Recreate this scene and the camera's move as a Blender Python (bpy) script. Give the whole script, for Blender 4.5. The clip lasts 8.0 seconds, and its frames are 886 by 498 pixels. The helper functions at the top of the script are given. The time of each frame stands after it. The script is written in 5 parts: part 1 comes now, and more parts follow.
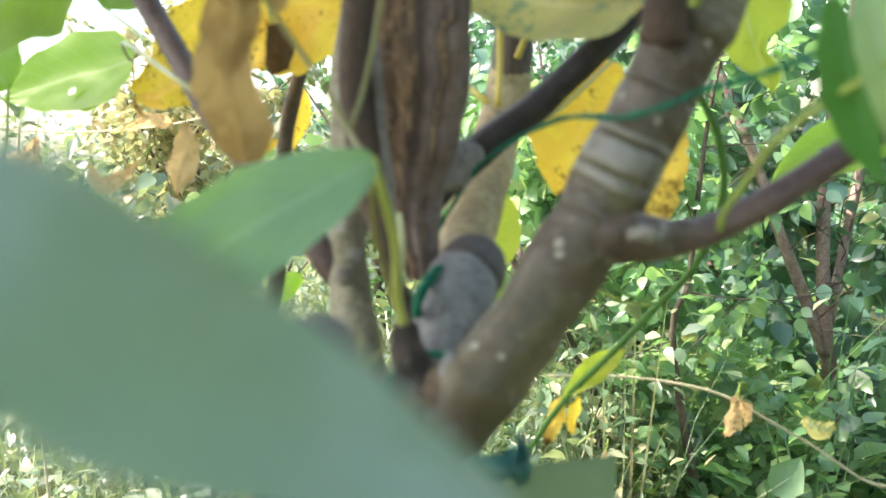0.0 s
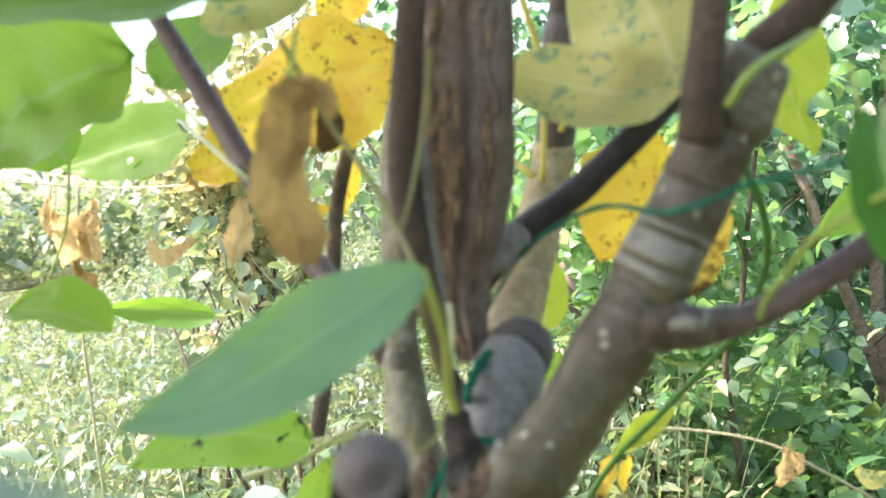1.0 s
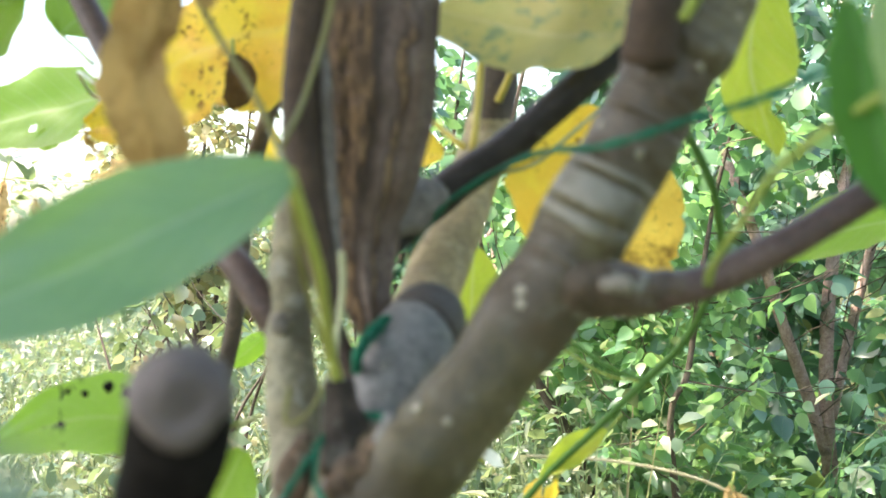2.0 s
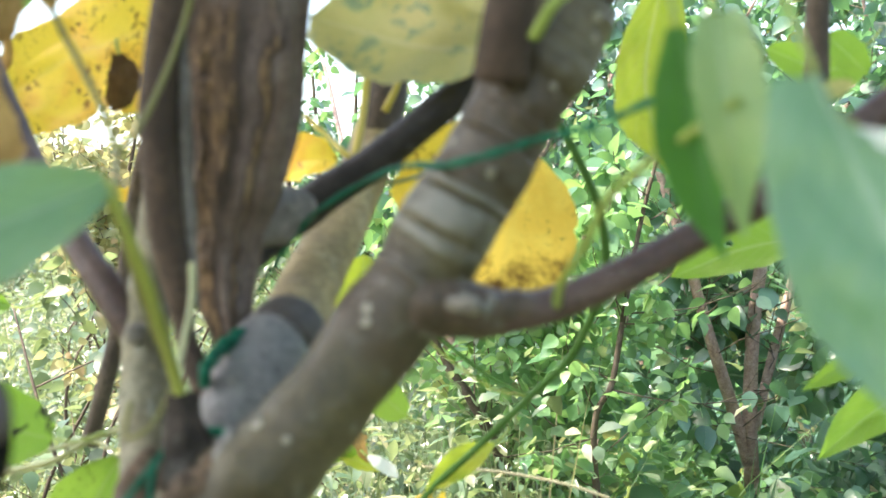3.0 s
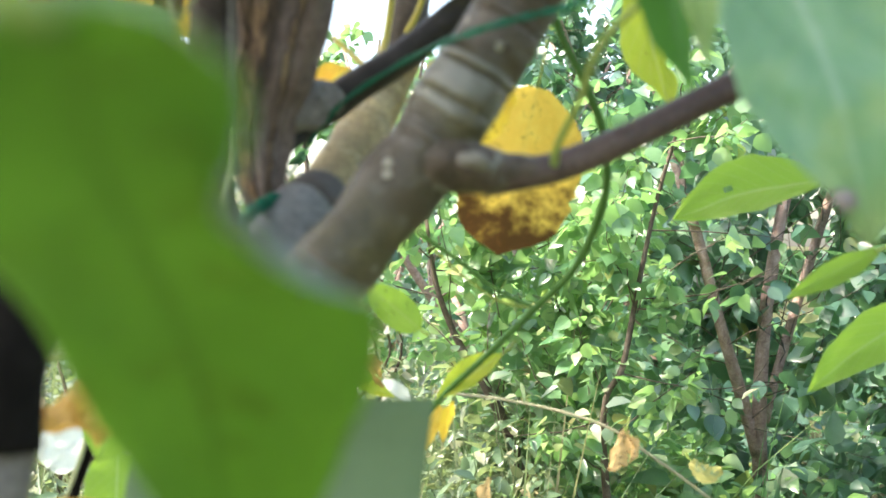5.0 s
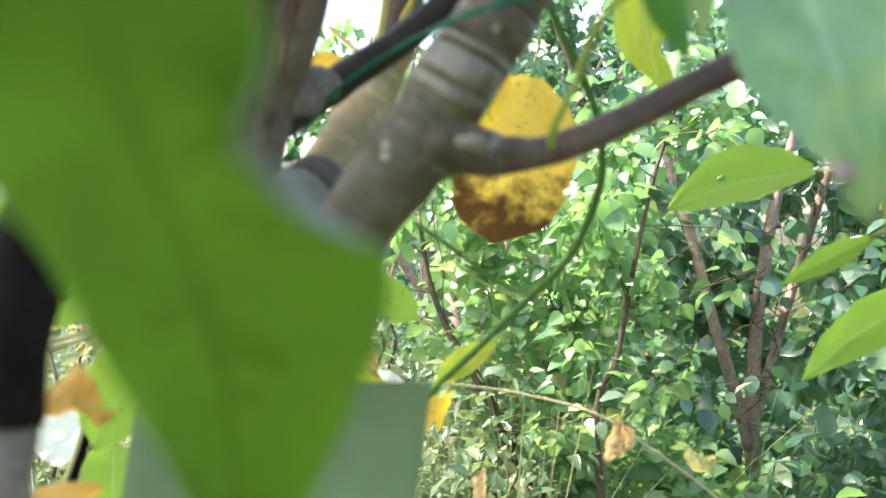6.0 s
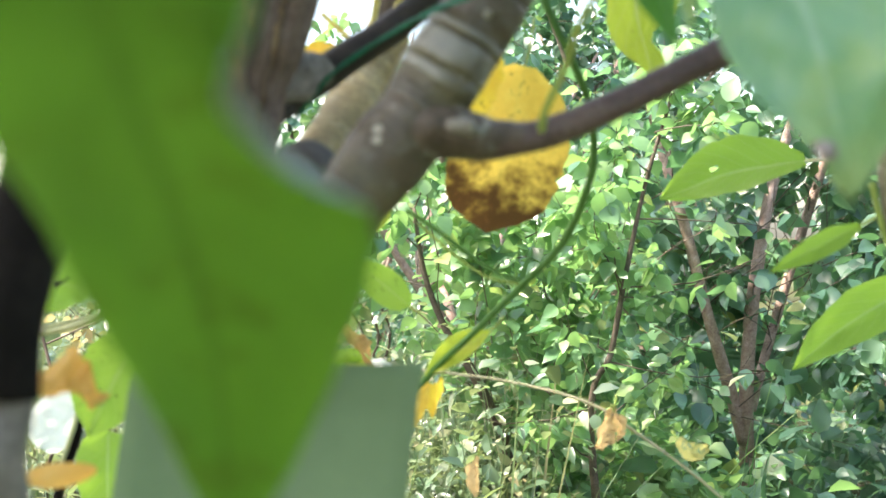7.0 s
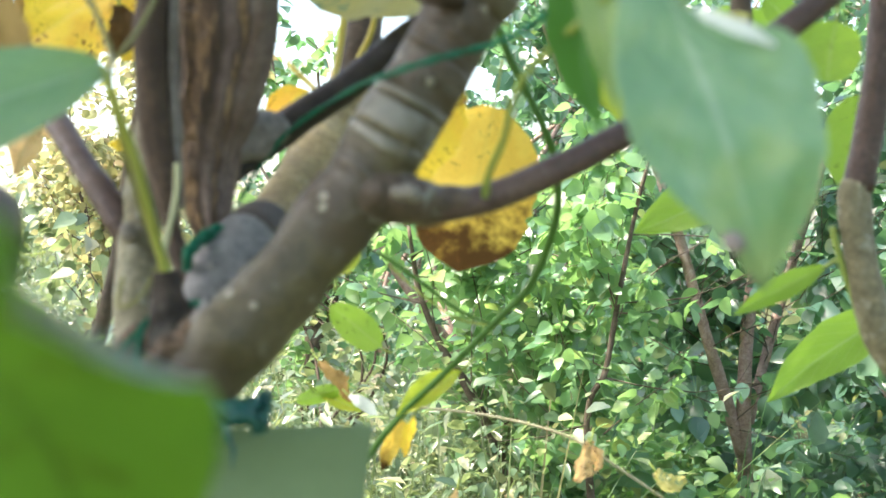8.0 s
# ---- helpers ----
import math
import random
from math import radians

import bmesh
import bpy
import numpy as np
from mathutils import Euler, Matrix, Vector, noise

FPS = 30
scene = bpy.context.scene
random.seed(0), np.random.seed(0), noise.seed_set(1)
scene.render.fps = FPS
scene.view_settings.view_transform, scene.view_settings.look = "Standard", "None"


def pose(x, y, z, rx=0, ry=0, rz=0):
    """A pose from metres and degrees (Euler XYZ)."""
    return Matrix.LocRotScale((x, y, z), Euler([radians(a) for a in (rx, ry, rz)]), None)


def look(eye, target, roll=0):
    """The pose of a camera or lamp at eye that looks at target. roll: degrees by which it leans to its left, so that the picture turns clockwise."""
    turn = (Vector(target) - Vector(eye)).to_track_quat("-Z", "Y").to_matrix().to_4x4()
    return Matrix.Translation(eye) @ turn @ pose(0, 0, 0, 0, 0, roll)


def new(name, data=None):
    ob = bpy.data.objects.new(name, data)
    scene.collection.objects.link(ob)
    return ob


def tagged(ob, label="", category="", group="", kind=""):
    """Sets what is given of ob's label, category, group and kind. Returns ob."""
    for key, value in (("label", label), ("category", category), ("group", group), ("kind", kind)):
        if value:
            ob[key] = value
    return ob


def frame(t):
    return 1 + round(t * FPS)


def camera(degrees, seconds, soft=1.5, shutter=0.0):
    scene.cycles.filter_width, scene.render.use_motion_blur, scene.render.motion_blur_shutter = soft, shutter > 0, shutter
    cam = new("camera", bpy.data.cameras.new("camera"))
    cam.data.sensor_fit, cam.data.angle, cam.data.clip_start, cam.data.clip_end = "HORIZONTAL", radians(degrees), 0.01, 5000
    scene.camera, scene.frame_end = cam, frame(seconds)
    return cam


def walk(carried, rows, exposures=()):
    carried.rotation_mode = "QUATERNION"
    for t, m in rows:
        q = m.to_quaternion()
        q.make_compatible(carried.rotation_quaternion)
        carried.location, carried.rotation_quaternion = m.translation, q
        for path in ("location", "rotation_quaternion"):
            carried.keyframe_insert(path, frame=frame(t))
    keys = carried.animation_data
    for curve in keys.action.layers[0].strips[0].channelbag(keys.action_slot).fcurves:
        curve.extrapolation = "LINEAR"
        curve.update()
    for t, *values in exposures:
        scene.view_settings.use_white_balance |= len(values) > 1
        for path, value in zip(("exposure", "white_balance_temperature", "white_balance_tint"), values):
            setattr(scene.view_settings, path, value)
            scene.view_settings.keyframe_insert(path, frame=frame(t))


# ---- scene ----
# ---- camera ----
cam = camera(39.4, 8.0, 1.6, 0.0)
cam.data.dof.use_dof = True
cam.data.dof.focus_distance = 2.2
cam.data.dof.aperture_fstop = 16.0
PATH = [
    (0, (-0.0416, 0.1061, 1.2787), (-0.1482, 2.0969, 1.1202), -3.79),
    (0.2, (-0.0387, 0.1082, 1.2792), (-0.1413, 2.0992, 1.1221), -3.06),
    (0.5, (-0.0359, 0.1117, 1.2751), (-0.1445, 2.1032, 1.1262), -3.88),
    (1, (-0.0386, 0.0929, 1.301), (-0.2221, 2.0815, 1.1913), -5.12),
    (1.2, (-0.0307, 0.1108, 1.28), (-0.1812, 2.1034, 1.197), -3.82),
    (2.3, (-0.0277, 0.1621, 1.2634), (-0.1204, 2.1598, 1.2371), -0.70),
    (2.5, (-0.025, 0.162, 1.263), (-0.0868, 2.1606, 1.2187), -0.23),
    (3, (-0.0045, 0.1665, 1.2675), (-0.0157, 2.1663, 1.2427), 0.27),
    (3.5, (-0.0018, 0.1587, 1.2504), (0.0245, 2.1585, 1.2398), 1.36),
    (4, (0.0125, 0.1579, 1.2469), (0.0522, 2.1575, 1.2382), 0.96),
    (4.5, (0.0031, 0.129, 1.2478), (-0.0393, 2.1285, 1.2368), -0.98),
    (5, (-0.0021, 0.1192, 1.2275), (-0.0399, 2.1186, 1.2015), 1.55),
    (5.2, (0.0000, 0.1191, 1.2230), (-0.0312, 2.1186, 1.1970), 1.11),
    (6.3, (-0.0045, 0.1154, 1.2223), (-0.0257, 2.1151, 1.1927), 1.53),
    (6.5, (-0.0045, 0.1137, 1.2201), (-0.0246, 2.1134, 1.1918), 1.66),
    (7, (-0.0022, 0.114, 1.2192), (-0.02, 2.1136, 1.1817), 1.44),
    (7.5, (0.0047, 0.114, 1.2234), (-0.0163, 2.1137, 1.1924), 1.09),
    (8, (0.0146, 0.1096, 1.2363), (-0.0059, 2.1094, 1.2156), 0.86),
]
walk(cam, [(t, look(eye, target, roll)) for t, eye, target, roll in PATH], [(0.0, 2.45, 7100, 10)])

# ---- light ----
SUN_UP, SUN_WAY = 57.0, -98.0  # degrees over the horizon; to the right of straight ahead
world = bpy.data.worlds.new("sky")
scene.world = world
world.use_nodes = True
wn = world.node_tree
sky = wn.nodes.new("ShaderNodeTexSky")
sky.sky_type = "NISHITA"
sky.sun_disc = False
sky.sun_elevation = radians(SUN_UP)
sky.sun_rotation = radians(SUN_WAY)
sky.air_density, sky.dust_density, sky.ozone_density = 1.0, 3.0, 1.0
wn.nodes["Background"].inputs["Strength"].default_value = 0.15
wn.links.new(sky.outputs[0], wn.nodes["Background"].inputs["Color"])
sun = new("sun", bpy.data.lights.new("sun", "SUN"))
sun.data.energy, sun.data.angle, sun.data.color = 2.9, radians(4), (1.0, 0.95, 0.87)
way = Vector((math.sin(radians(SUN_WAY)) * math.cos(radians(SUN_UP)), math.cos(radians(SUN_WAY)) * math.cos(radians(SUN_UP)), math.sin(radians(SUN_UP))))
sun.matrix_world = look(way * 20, (0, 0, 0))


# ---- materials ----
def material(name):
    m = bpy.data.materials.new(name)
    m.use_nodes = True
    nt = m.node_tree
    nt.nodes.clear()
    return m, nt


def node(nt, kind, **values):
    n = nt.nodes.new(kind)
    for key, v in values.items():
        n.inputs[key.replace("_", " ")].default_value = v
    return n


def noise_of(nt, coord, scale, detail=4.0, rough=0.6, distort=0.0):
    n = node(nt, "ShaderNodeTexNoise", Scale=scale, Detail=detail, Roughness=rough, Distortion=distort)
    nt.links.new(coord, n.inputs["Vector"])
    return n.outputs["Fac"]


def ramp(nt, fac, stops):
    r = nt.nodes.new("ShaderNodeValToRGB")
    e = r.color_ramp.elements
    while len(e) < len(stops):
        e.new(0.5)
    for el, (p, c) in zip(e, stops):
        el.position, el.color = p, (*c, 1) if len(c) == 3 else c
    nt.links.new(fac, r.inputs["Fac"])
    return r.outputs["Color"]


def mix(nt, fac, a, b, kind="MIX"):
    n = nt.nodes.new("ShaderNodeMix")
    n.data_type, n.blend_type = "RGBA", kind
    for socket, v in ((n.inputs[0], fac), (n.inputs[6], a), (n.inputs[7], b)):
        if isinstance(v, (int, float)):
            socket.default_value = v
        elif isinstance(v, tuple):
            socket.default_value = (*v, 1)
        else:
            nt.links.new(v, socket)
    return n.outputs[2]


def calc(nt, op, a, b=0.0, clamp=False):
    n = nt.nodes.new("ShaderNodeMath")
    n.operation, n.use_clamp = op, clamp
    for socket, v in zip(n.inputs, (a, b)):
        if isinstance(v, (int, float)):
            socket.default_value = v
        else:
            nt.links.new(v, socket)
    return n.outputs[0]


def band(nt, value, lo, hi):
    n = nt.nodes.new("ShaderNodeMapRange")
    n.interpolation_type = "SMOOTHSTEP"
    nt.links.new(value, n.inputs["Value"])
    n.inputs["From Min"].default_value, n.inputs["From Max"].default_value = lo, hi
    return n.outputs["Result"]


def bumped(nt, height, strength, distance):
    b = node(nt, "ShaderNodeBump", Strength=strength, Distance=distance)
    nt.links.new(height, b.inputs["Height"])
    return b.outputs["Normal"]


def finish(nt, colour, rough=0.7, normal=None, spec=0.3):
    p = node(nt, "ShaderNodeBsdfPrincipled", Roughness=rough)
    p.inputs["Specular IOR Level"].default_value = spec
    nt.links.new(colour, p.inputs["Base Color"])
    if normal:
        nt.links.new(normal, p.inputs["Normal"])
    out = nt.nodes.new("ShaderNodeOutputMaterial")
    nt.links.new(p.outputs[0], out.inputs["Surface"])
    return p


def coords(nt):
    tc = nt.nodes.new("ShaderNodeTexCoord")
    return tc.outputs["Object"], tc.outputs["UV"]


def bark(name, dark, mid, light, dots=0.0, rings=0.0, cracks=0.0, rough=0.75, lichen=0.0, nodes=(), split=None, mottle=0.55, spec=0.4):
    """Bark: mottled at two scales, with pale dots, pale rings round the limb and long cracks as asked for."""
    m, nt = material(name)
    ob, uv = coords(nt)
    big = noise_of(nt, ob, 45, 3, 0.55)
    fine = noise_of(nt, ob, 420, 5, 0.65)
    col = ramp(nt, big, [(0.3, dark), (0.52, mid), (0.72, light)])
    fleck = noise_of(nt, ob, 150, 4, 0.6, 0.5)
    col = mix(nt, calc(nt, "MULTIPLY", band(nt, fleck, 0.5, 0.66), mottle), col, tuple(1.55 * c for c in mid))
    col = mix(nt, calc(nt, "MULTIPLY", calc(nt, "SUBTRACT", 1.0, band(nt, fleck, 0.32, 0.46)), mottle), col, tuple(0.6 * c for c in dark))
    col = mix(nt, band(nt, fine, 0.42, 0.75), col, tuple(c * 0.55 for c in mid))
    height = calc(nt, "ADD", calc(nt, "ADD", calc(nt, "MULTIPLY", big, 0.6), calc(nt, "MULTIPLY", fine, 0.5)), calc(nt, "MULTIPLY", fleck, 0.9))
    sep = nt.nodes.new("ShaderNodeSeparateXYZ")
    nt.links.new(uv, sep.inputs[0])
    if rings:
        along = nt.nodes.new("ShaderNodeTexNoise")
        along.noise_dimensions = "1D"
        along.inputs["Scale"].default_value = 75.0
        nt.links.new(sep.outputs["Y"], along.inputs["W"])
        wob = calc(nt, "ADD", calc(nt, "ADD", calc(nt, "MULTIPLY", sep.outputs["Y"], 120.0), calc(nt, "MULTIPLY", big, 0.9)), calc(nt, "MULTIPLY", along.outputs["Fac"], 2.6))
        w = calc(nt, "SINE", calc(nt, "MULTIPLY", wob, 6.28))
        above = calc(nt, "MULTIPLY", band(nt, sep.outputs["Y"], RING_FROM - 0.01, RING_FROM + 0.01), calc(nt, "SUBTRACT", 1.0, calc(nt, "MULTIPLY", band(nt, sep.outputs["Y"], RING_TO - 0.008, RING_TO + 0.008), 0.85)))
        part_ = noise_of(nt, ob, 60, 2)
        mask = calc(nt, "MULTIPLY", calc(nt, "MULTIPLY", band(nt, w, -0.4, 0.95), band(nt, part_, 0.25, 0.6)), above)
        col = mix(nt, calc(nt, "MULTIPLY", mask, rings), col, (0.4, 0.39, 0.36))
        height = calc(nt, "ADD", height, calc(nt, "MULTIPLY", calc(nt, "MULTIPLY", w, 0.5), above))
    for at, half, strength in nodes:
        d = calc(nt, "ABSOLUTE", calc(nt, "SUBTRACT", calc(nt, "ADD", sep.outputs["Y"], calc(nt, "MULTIPLY", calc(nt, "SUBTRACT", big, 0.5), 0.02)), at))
        mask = calc(nt, "SUBTRACT", 1.0, band(nt, d, half * 0.5, half))
        col = mix(nt, calc(nt, "MULTIPLY", mask, strength), col, ramp(nt, fine, [(0.35, (0.035, 0.022, 0.014)), (0.6, (0.075, 0.048, 0.03)), (0.78, (0.17, 0.11, 0.06))]))
    if dots:
        v = node(nt, "ShaderNodeTexVoronoi", Scale=115.0)
        nt.links.new(ob, v.inputs["Vector"])
        d = calc(nt, "SUBTRACT", 1.0, band(nt, v.outputs["Distance"], 0.13, 0.23))
        pick = nt.nodes.new("ShaderNodeSeparateColor")
        nt.links.new(v.outputs["Color"], pick.inputs[0])
        d = calc(nt, "MULTIPLY", d, band(nt, pick.outputs[0], 0.35, 0.4))
        col = mix(nt, calc(nt, "MULTIPLY", d, calc(nt, "MULTIPLY", fine, 1.4 * dots)), col, (0.42, 0.38, 0.3))
        height = calc(nt, "ADD", height, calc(nt, "MULTIPLY", d, 0.8))
    if cracks:
        mp = nt.nodes.new("ShaderNodeMapping")
        mp.inputs["Scale"].default_value = (110, 110, 17)
        nt.links.new(ob, mp.inputs["Vector"])
        c = noise_of(nt, mp.outputs[0], 1.0, 5, 0.7, 0.4)
        col = mix(nt, calc(nt, "MULTIPLY", band(nt, c, 0.46, 0.62), cracks), col, (0.19, 0.1, 0.05))
        col = mix(nt, calc(nt, "MULTIPLY", calc(nt, "SUBTRACT", 1.0, band(nt, c, 0.3, 0.42)), cracks), col, (0.022, 0.015, 0.012))
        height = calc(nt, "ADD", height, calc(nt, "MULTIPLY", c, 2.2))
    for centre, half in split or ():
        # a lengthwise wound in the bark: a rugged orange-tan core with black crevices, its rim greyer
        turn = calc(nt, "ADD", calc(nt, "ADD", sep.outputs["X"], 0.5 - centre), calc(nt, "MULTIPLY", calc(nt, "SUBTRACT", big, 0.5), 0.16))
        off = calc(nt, "ABSOLUTE", calc(nt, "SUBTRACT", calc(nt, "FRACT", turn), 0.5))
        inside = calc(nt, "SUBTRACT", 1.0, band(nt, off, half * 0.55, half))
        mq = nt.nodes.new("ShaderNodeMapping")
        mq.inputs["Scale"].default_value = (240, 240, 70)
        nt.links.new(ob, mq.inputs["Vector"])
        flake = noise_of(nt, mq.outputs[0], 1.0, 5, 0.7, 0.8)
        core = ramp(nt, flake, [(0.36, (0.035, 0.023, 0.017)), (0.46, (0.13, 0.08, 0.05)), (0.58, (0.3, 0.18, 0.09)), (0.72, (0.38, 0.28, 0.18))])
        inside = calc(nt, "MULTIPLY", inside, band(nt, noise_of(nt, ob, 38, 3, 0.6, 0.3), 0.3, 0.52))
        col = mix(nt, inside, col, core)
        rim = calc(nt, "MULTIPLY", band(nt, off, half * 0.6, half), calc(nt, "SUBTRACT", 1.0, band(nt, off, half, half * 1.5)))
        col = mix(nt, calc(nt, "MULTIPLY", rim, 0.6), col, (0.035, 0.023, 0.018))
        height = calc(nt, "ADD", height, calc(nt, "MULTIPLY", inside, calc(nt, "MULTIPLY", flake, 4.0)))
    if lichen:
        li = noise_of(nt, ob, 130, 3, 0.5)
        col = mix(nt, calc(nt, "MULTIPLY", band(nt, li, 0.56, 0.7), lichen), col, (0.4, 0.41, 0.36))
    finish(nt, col, rough, bumped(nt, height, 0.8, 0.0012), spec)
    return m


def leafy(name, main, other, vein, through_col, glow=0.5, gloss=0.25, rough=0.4, spots=0.0, spot=(0.03, 0.015, 0.008), tip=None, tip_from=0.62, patch=0.5, scale=70, vein_amount=0.65, fleck=340, rare=0.6):
    """A leaf: two mixed tones, veins, specks, a gloss, and the light that shines through it."""
    m, nt = material(name)
    ob, uv = coords(nt)
    sep = nt.nodes.new("ShaderNodeSeparateXYZ")
    nt.links.new(uv, sep.inputs[0])
    u = calc(nt, "ABSOLUTE", calc(nt, "SUBTRACT", calc(nt, "MULTIPLY", sep.outputs["X"], 2.0), 1.0))
    s = sep.outputs["Y"]
    big = noise_of(nt, ob, scale, 3, 0.6)
    fine = noise_of(nt, ob, 900, 3, 0.6)
    f = band(nt, big, 0.62 - patch * 0.3, 0.62)
    rib = calc(nt, "SUBTRACT", 1.0, band(nt, u, 0.02, 0.075))
    w = calc(nt, "SINE", calc(nt, "MULTIPLY", calc(nt, "SUBTRACT", calc(nt, "MULTIPLY", s, 9.0), calc(nt, "MULTIPLY", u, 2.6)), 6.283))
    rib = calc(nt, "MAXIMUM", rib, calc(nt, "MULTIPLY", band(nt, w, 0.93, 1.0), 0.45))
    # the outermost margin takes half of the vein colour too
    rib_s = calc(nt, "MULTIPLY", calc(nt, "MAXIMUM", rib, calc(nt, "MULTIPLY", band(nt, u, 0.93, 0.99), 0.5)), vein_amount)
    tone = calc(nt, "ADD", 0.86, calc(nt, "MULTIPLY", fine, 0.28))
    shades = []
    for a, b, v in ((main, other, vein), (through_col, tuple(0.86 * p + 0.14 * q for p, q in zip(through_col, other)), tuple(0.5 * (p + q) for p, q in zip(through_col, vein)))):
        c = mix(nt, f, a, b)
        c = mix(nt, rib_s, c, v)
        if tip:
            edge = calc(nt, "ADD", s, calc(nt, "MULTIPLY", calc(nt, "SUBTRACT", big, 0.5), 0.9))
            c = mix(nt, band(nt, edge, tip_from, tip_from + 0.38), c, tip)
        if spots:
            where = calc(nt, "MULTIPLY", band(nt, noise_of(nt, ob, 75, 2), 0.46, 0.6), band(nt, noise_of(nt, ob, fleck, 3, 0.55, 0.6), rare, rare + 0.05))
            c = mix(nt, calc(nt, "MULTIPLY", where, spots), c, spot)
        mul = nt.nodes.new("ShaderNodeVectorMath")
        mul.operation = "SCALE"
        nt.links.new(c, mul.inputs[0])
        nt.links.new(tone, mul.inputs["Scale"])
        shades.append(mul.outputs[0])
    nrm = bumped(nt, calc(nt, "ADD", calc(nt, "MULTIPLY", rib, -0.8), calc(nt, "MULTIPLY", big, 0.8)), 0.35, 0.0008)
    p = node(nt, "ShaderNodeBsdfPrincipled", Roughness=rough)
    p.inputs["Specular IOR Level"].default_value = gloss
    nt.links.new(shades[0], p.inputs["Base Color"])
    nt.links.new(nrm, p.inputs["Normal"])
    tr = nt.nodes.new("ShaderNodeBsdfTranslucent")
    nt.links.new(shades[1], tr.inputs["Color"])
    ms = nt.nodes.new("ShaderNodeMixShader")
    ms.inputs[0].default_value = glow
    out = nt.nodes.new("ShaderNodeOutputMaterial")
    nt.links.new(p.outputs[0], ms.inputs[1])
    nt.links.new(tr.outputs[0], ms.inputs[2])
    nt.links.new(ms.outputs[0], out.inputs["Surface"])
    return m


def foliage(name, stops, glow_col, glow=0.4, gloss=0.5, rough=0.35):
    """Small leaves by the thousand, each of its own tone."""
    m, nt = material(name)
    g = nt.nodes.new("ShaderNodeNewGeometry")
    ob, _ = coords(nt)
    col = ramp(nt, g.outputs["Random Per Island"], stops)
    col = mix(nt, calc(nt, "MULTIPLY", noise_of(nt, ob, 60, 2), 0.5), col, tuple(0.5 * c for c in stops[0][1]))
    clump = noise_of(nt, ob, 2.3, 3, 0.6)
    col = mix(nt, calc(nt, "MULTIPLY", band(nt, clump, 0.52, 0.68), 0.45), col, stops[3][1])
    # darker clumps: deep shadow among the leaves, put into the colour
    col = mix(nt, calc(nt, "MULTIPLY", calc(nt, "SUBTRACT", 1.0, band(nt, clump, 0.34, 0.48)), 0.6), col, stops[0][1])
    p = node(nt, "ShaderNodeBsdfPrincipled", Roughness=rough)
    p.inputs["Specular IOR Level"].default_value = gloss
    nt.links.new(col, p.inputs["Base Color"])
    tr = nt.nodes.new("ShaderNodeBsdfTranslucent")
    nt.links.new(mix(nt, 0.55, col, glow_col), tr.inputs["Color"])
    ms = nt.nodes.new("ShaderNodeMixShader")
    ms.inputs[0].default_value = glow
    out = nt.nodes.new("ShaderNodeOutputMaterial")
    nt.links.new(p.outputs[0], ms.inputs[1])
    nt.links.new(tr.outputs[0], ms.inputs[2])
    nt.links.new(ms.outputs[0], out.inputs["Surface"])
    return m


def plain(name, a, b, scale=40, rough=0.6, bump=0.3, spec=0.3, dist=0.001):
    m, nt = material(name)
    ob, _ = coords(nt)
    n1, n2 = noise_of(nt, ob, scale, 4), noise_of(nt, ob, scale * 9, 3)
    col = mix(nt, n1, a, b)
    col = mix(nt, calc(nt, "MULTIPLY", n2, 0.35), col, tuple(0.6 * c for c in a))
    finish(nt, col, rough, bumped(nt, calc(nt, "ADD", n1, n2), bump, dist), spec)
    return m


RING_TO = 0.1738
RING_FROM = 0.1234  # metres along the limb at which its rings begin
# first dark band: the limb's base at the fork; the other two: nodes
BARK_RING = bark("ringed_bark", (0.058, 0.044, 0.02), (0.093, 0.073, 0.034), (0.145, 0.118, 0.062), dots=1.0, rings=0.42, rough=0.45, lichen=0.1, nodes=((0.028, 0.032, 0.55), (0.1165, 0.02, 0.6), (0.1738, 0.024, 0.75)), mottle=0.3, spec=0.5)
BARK_NODE = bark("dark_node_bark", (0.05, 0.033, 0.022), (0.088, 0.06, 0.04), (0.15, 0.108, 0.074), dots=0.6, lichen=0.45, rough=0.5)
BARK_PEEL = bark("peeling_grey_bark", (0.12, 0.1, 0.085), (0.19, 0.165, 0.145), (0.27, 0.245, 0.22), lichen=0.3)
BARK_PALE = bark("pale_olive_bark", (0.13, 0.11, 0.062), (0.205, 0.18, 0.112), (0.32, 0.3, 0.215), dots=0.4, lichen=0.4)
BARK_SCAR = bark("scarred_brown_bark", (0.105, 0.068, 0.054), (0.17, 0.12, 0.098), (0.245, 0.19, 0.16), cracks=0.25, rough=0.8, split=((0.86, 0.084), (0.03, 0.02)), mottle=0.3)
BARK_TWIG = bark("brown_twig_bark", (0.05, 0.034, 0.024), (0.085, 0.06, 0.042), (0.13, 0.1, 0.07), rough=0.7)
BARK_TAN = bark("tan_olive_bark", (0.24, 0.18, 0.085), (0.34, 0.26, 0.13), (0.44, 0.36, 0.22), dots=0.3, lichen=0.15)
BARK_DARK = bark("dark_shoot_bark", (0.045, 0.027, 0.017), (0.074, 0.045, 0.029), (0.11, 0.072, 0.05), dots=0.1, rough=0.72, mottle=0.4)
BARK_BRANCH = bark("blackish_branch_bark", (0.016, 0.012, 0.01), (0.028, 0.022, 0.019), (0.05, 0.04, 0.034), dots=0.1, rough=0.6)
BARK_STUB = bark("dark_gnarled_bark", (0.014, 0.009, 0.006), (0.027, 0.019, 0.013), (0.055, 0.042, 0.031), cracks=0.3, lichen=0.12, rough=0.8)
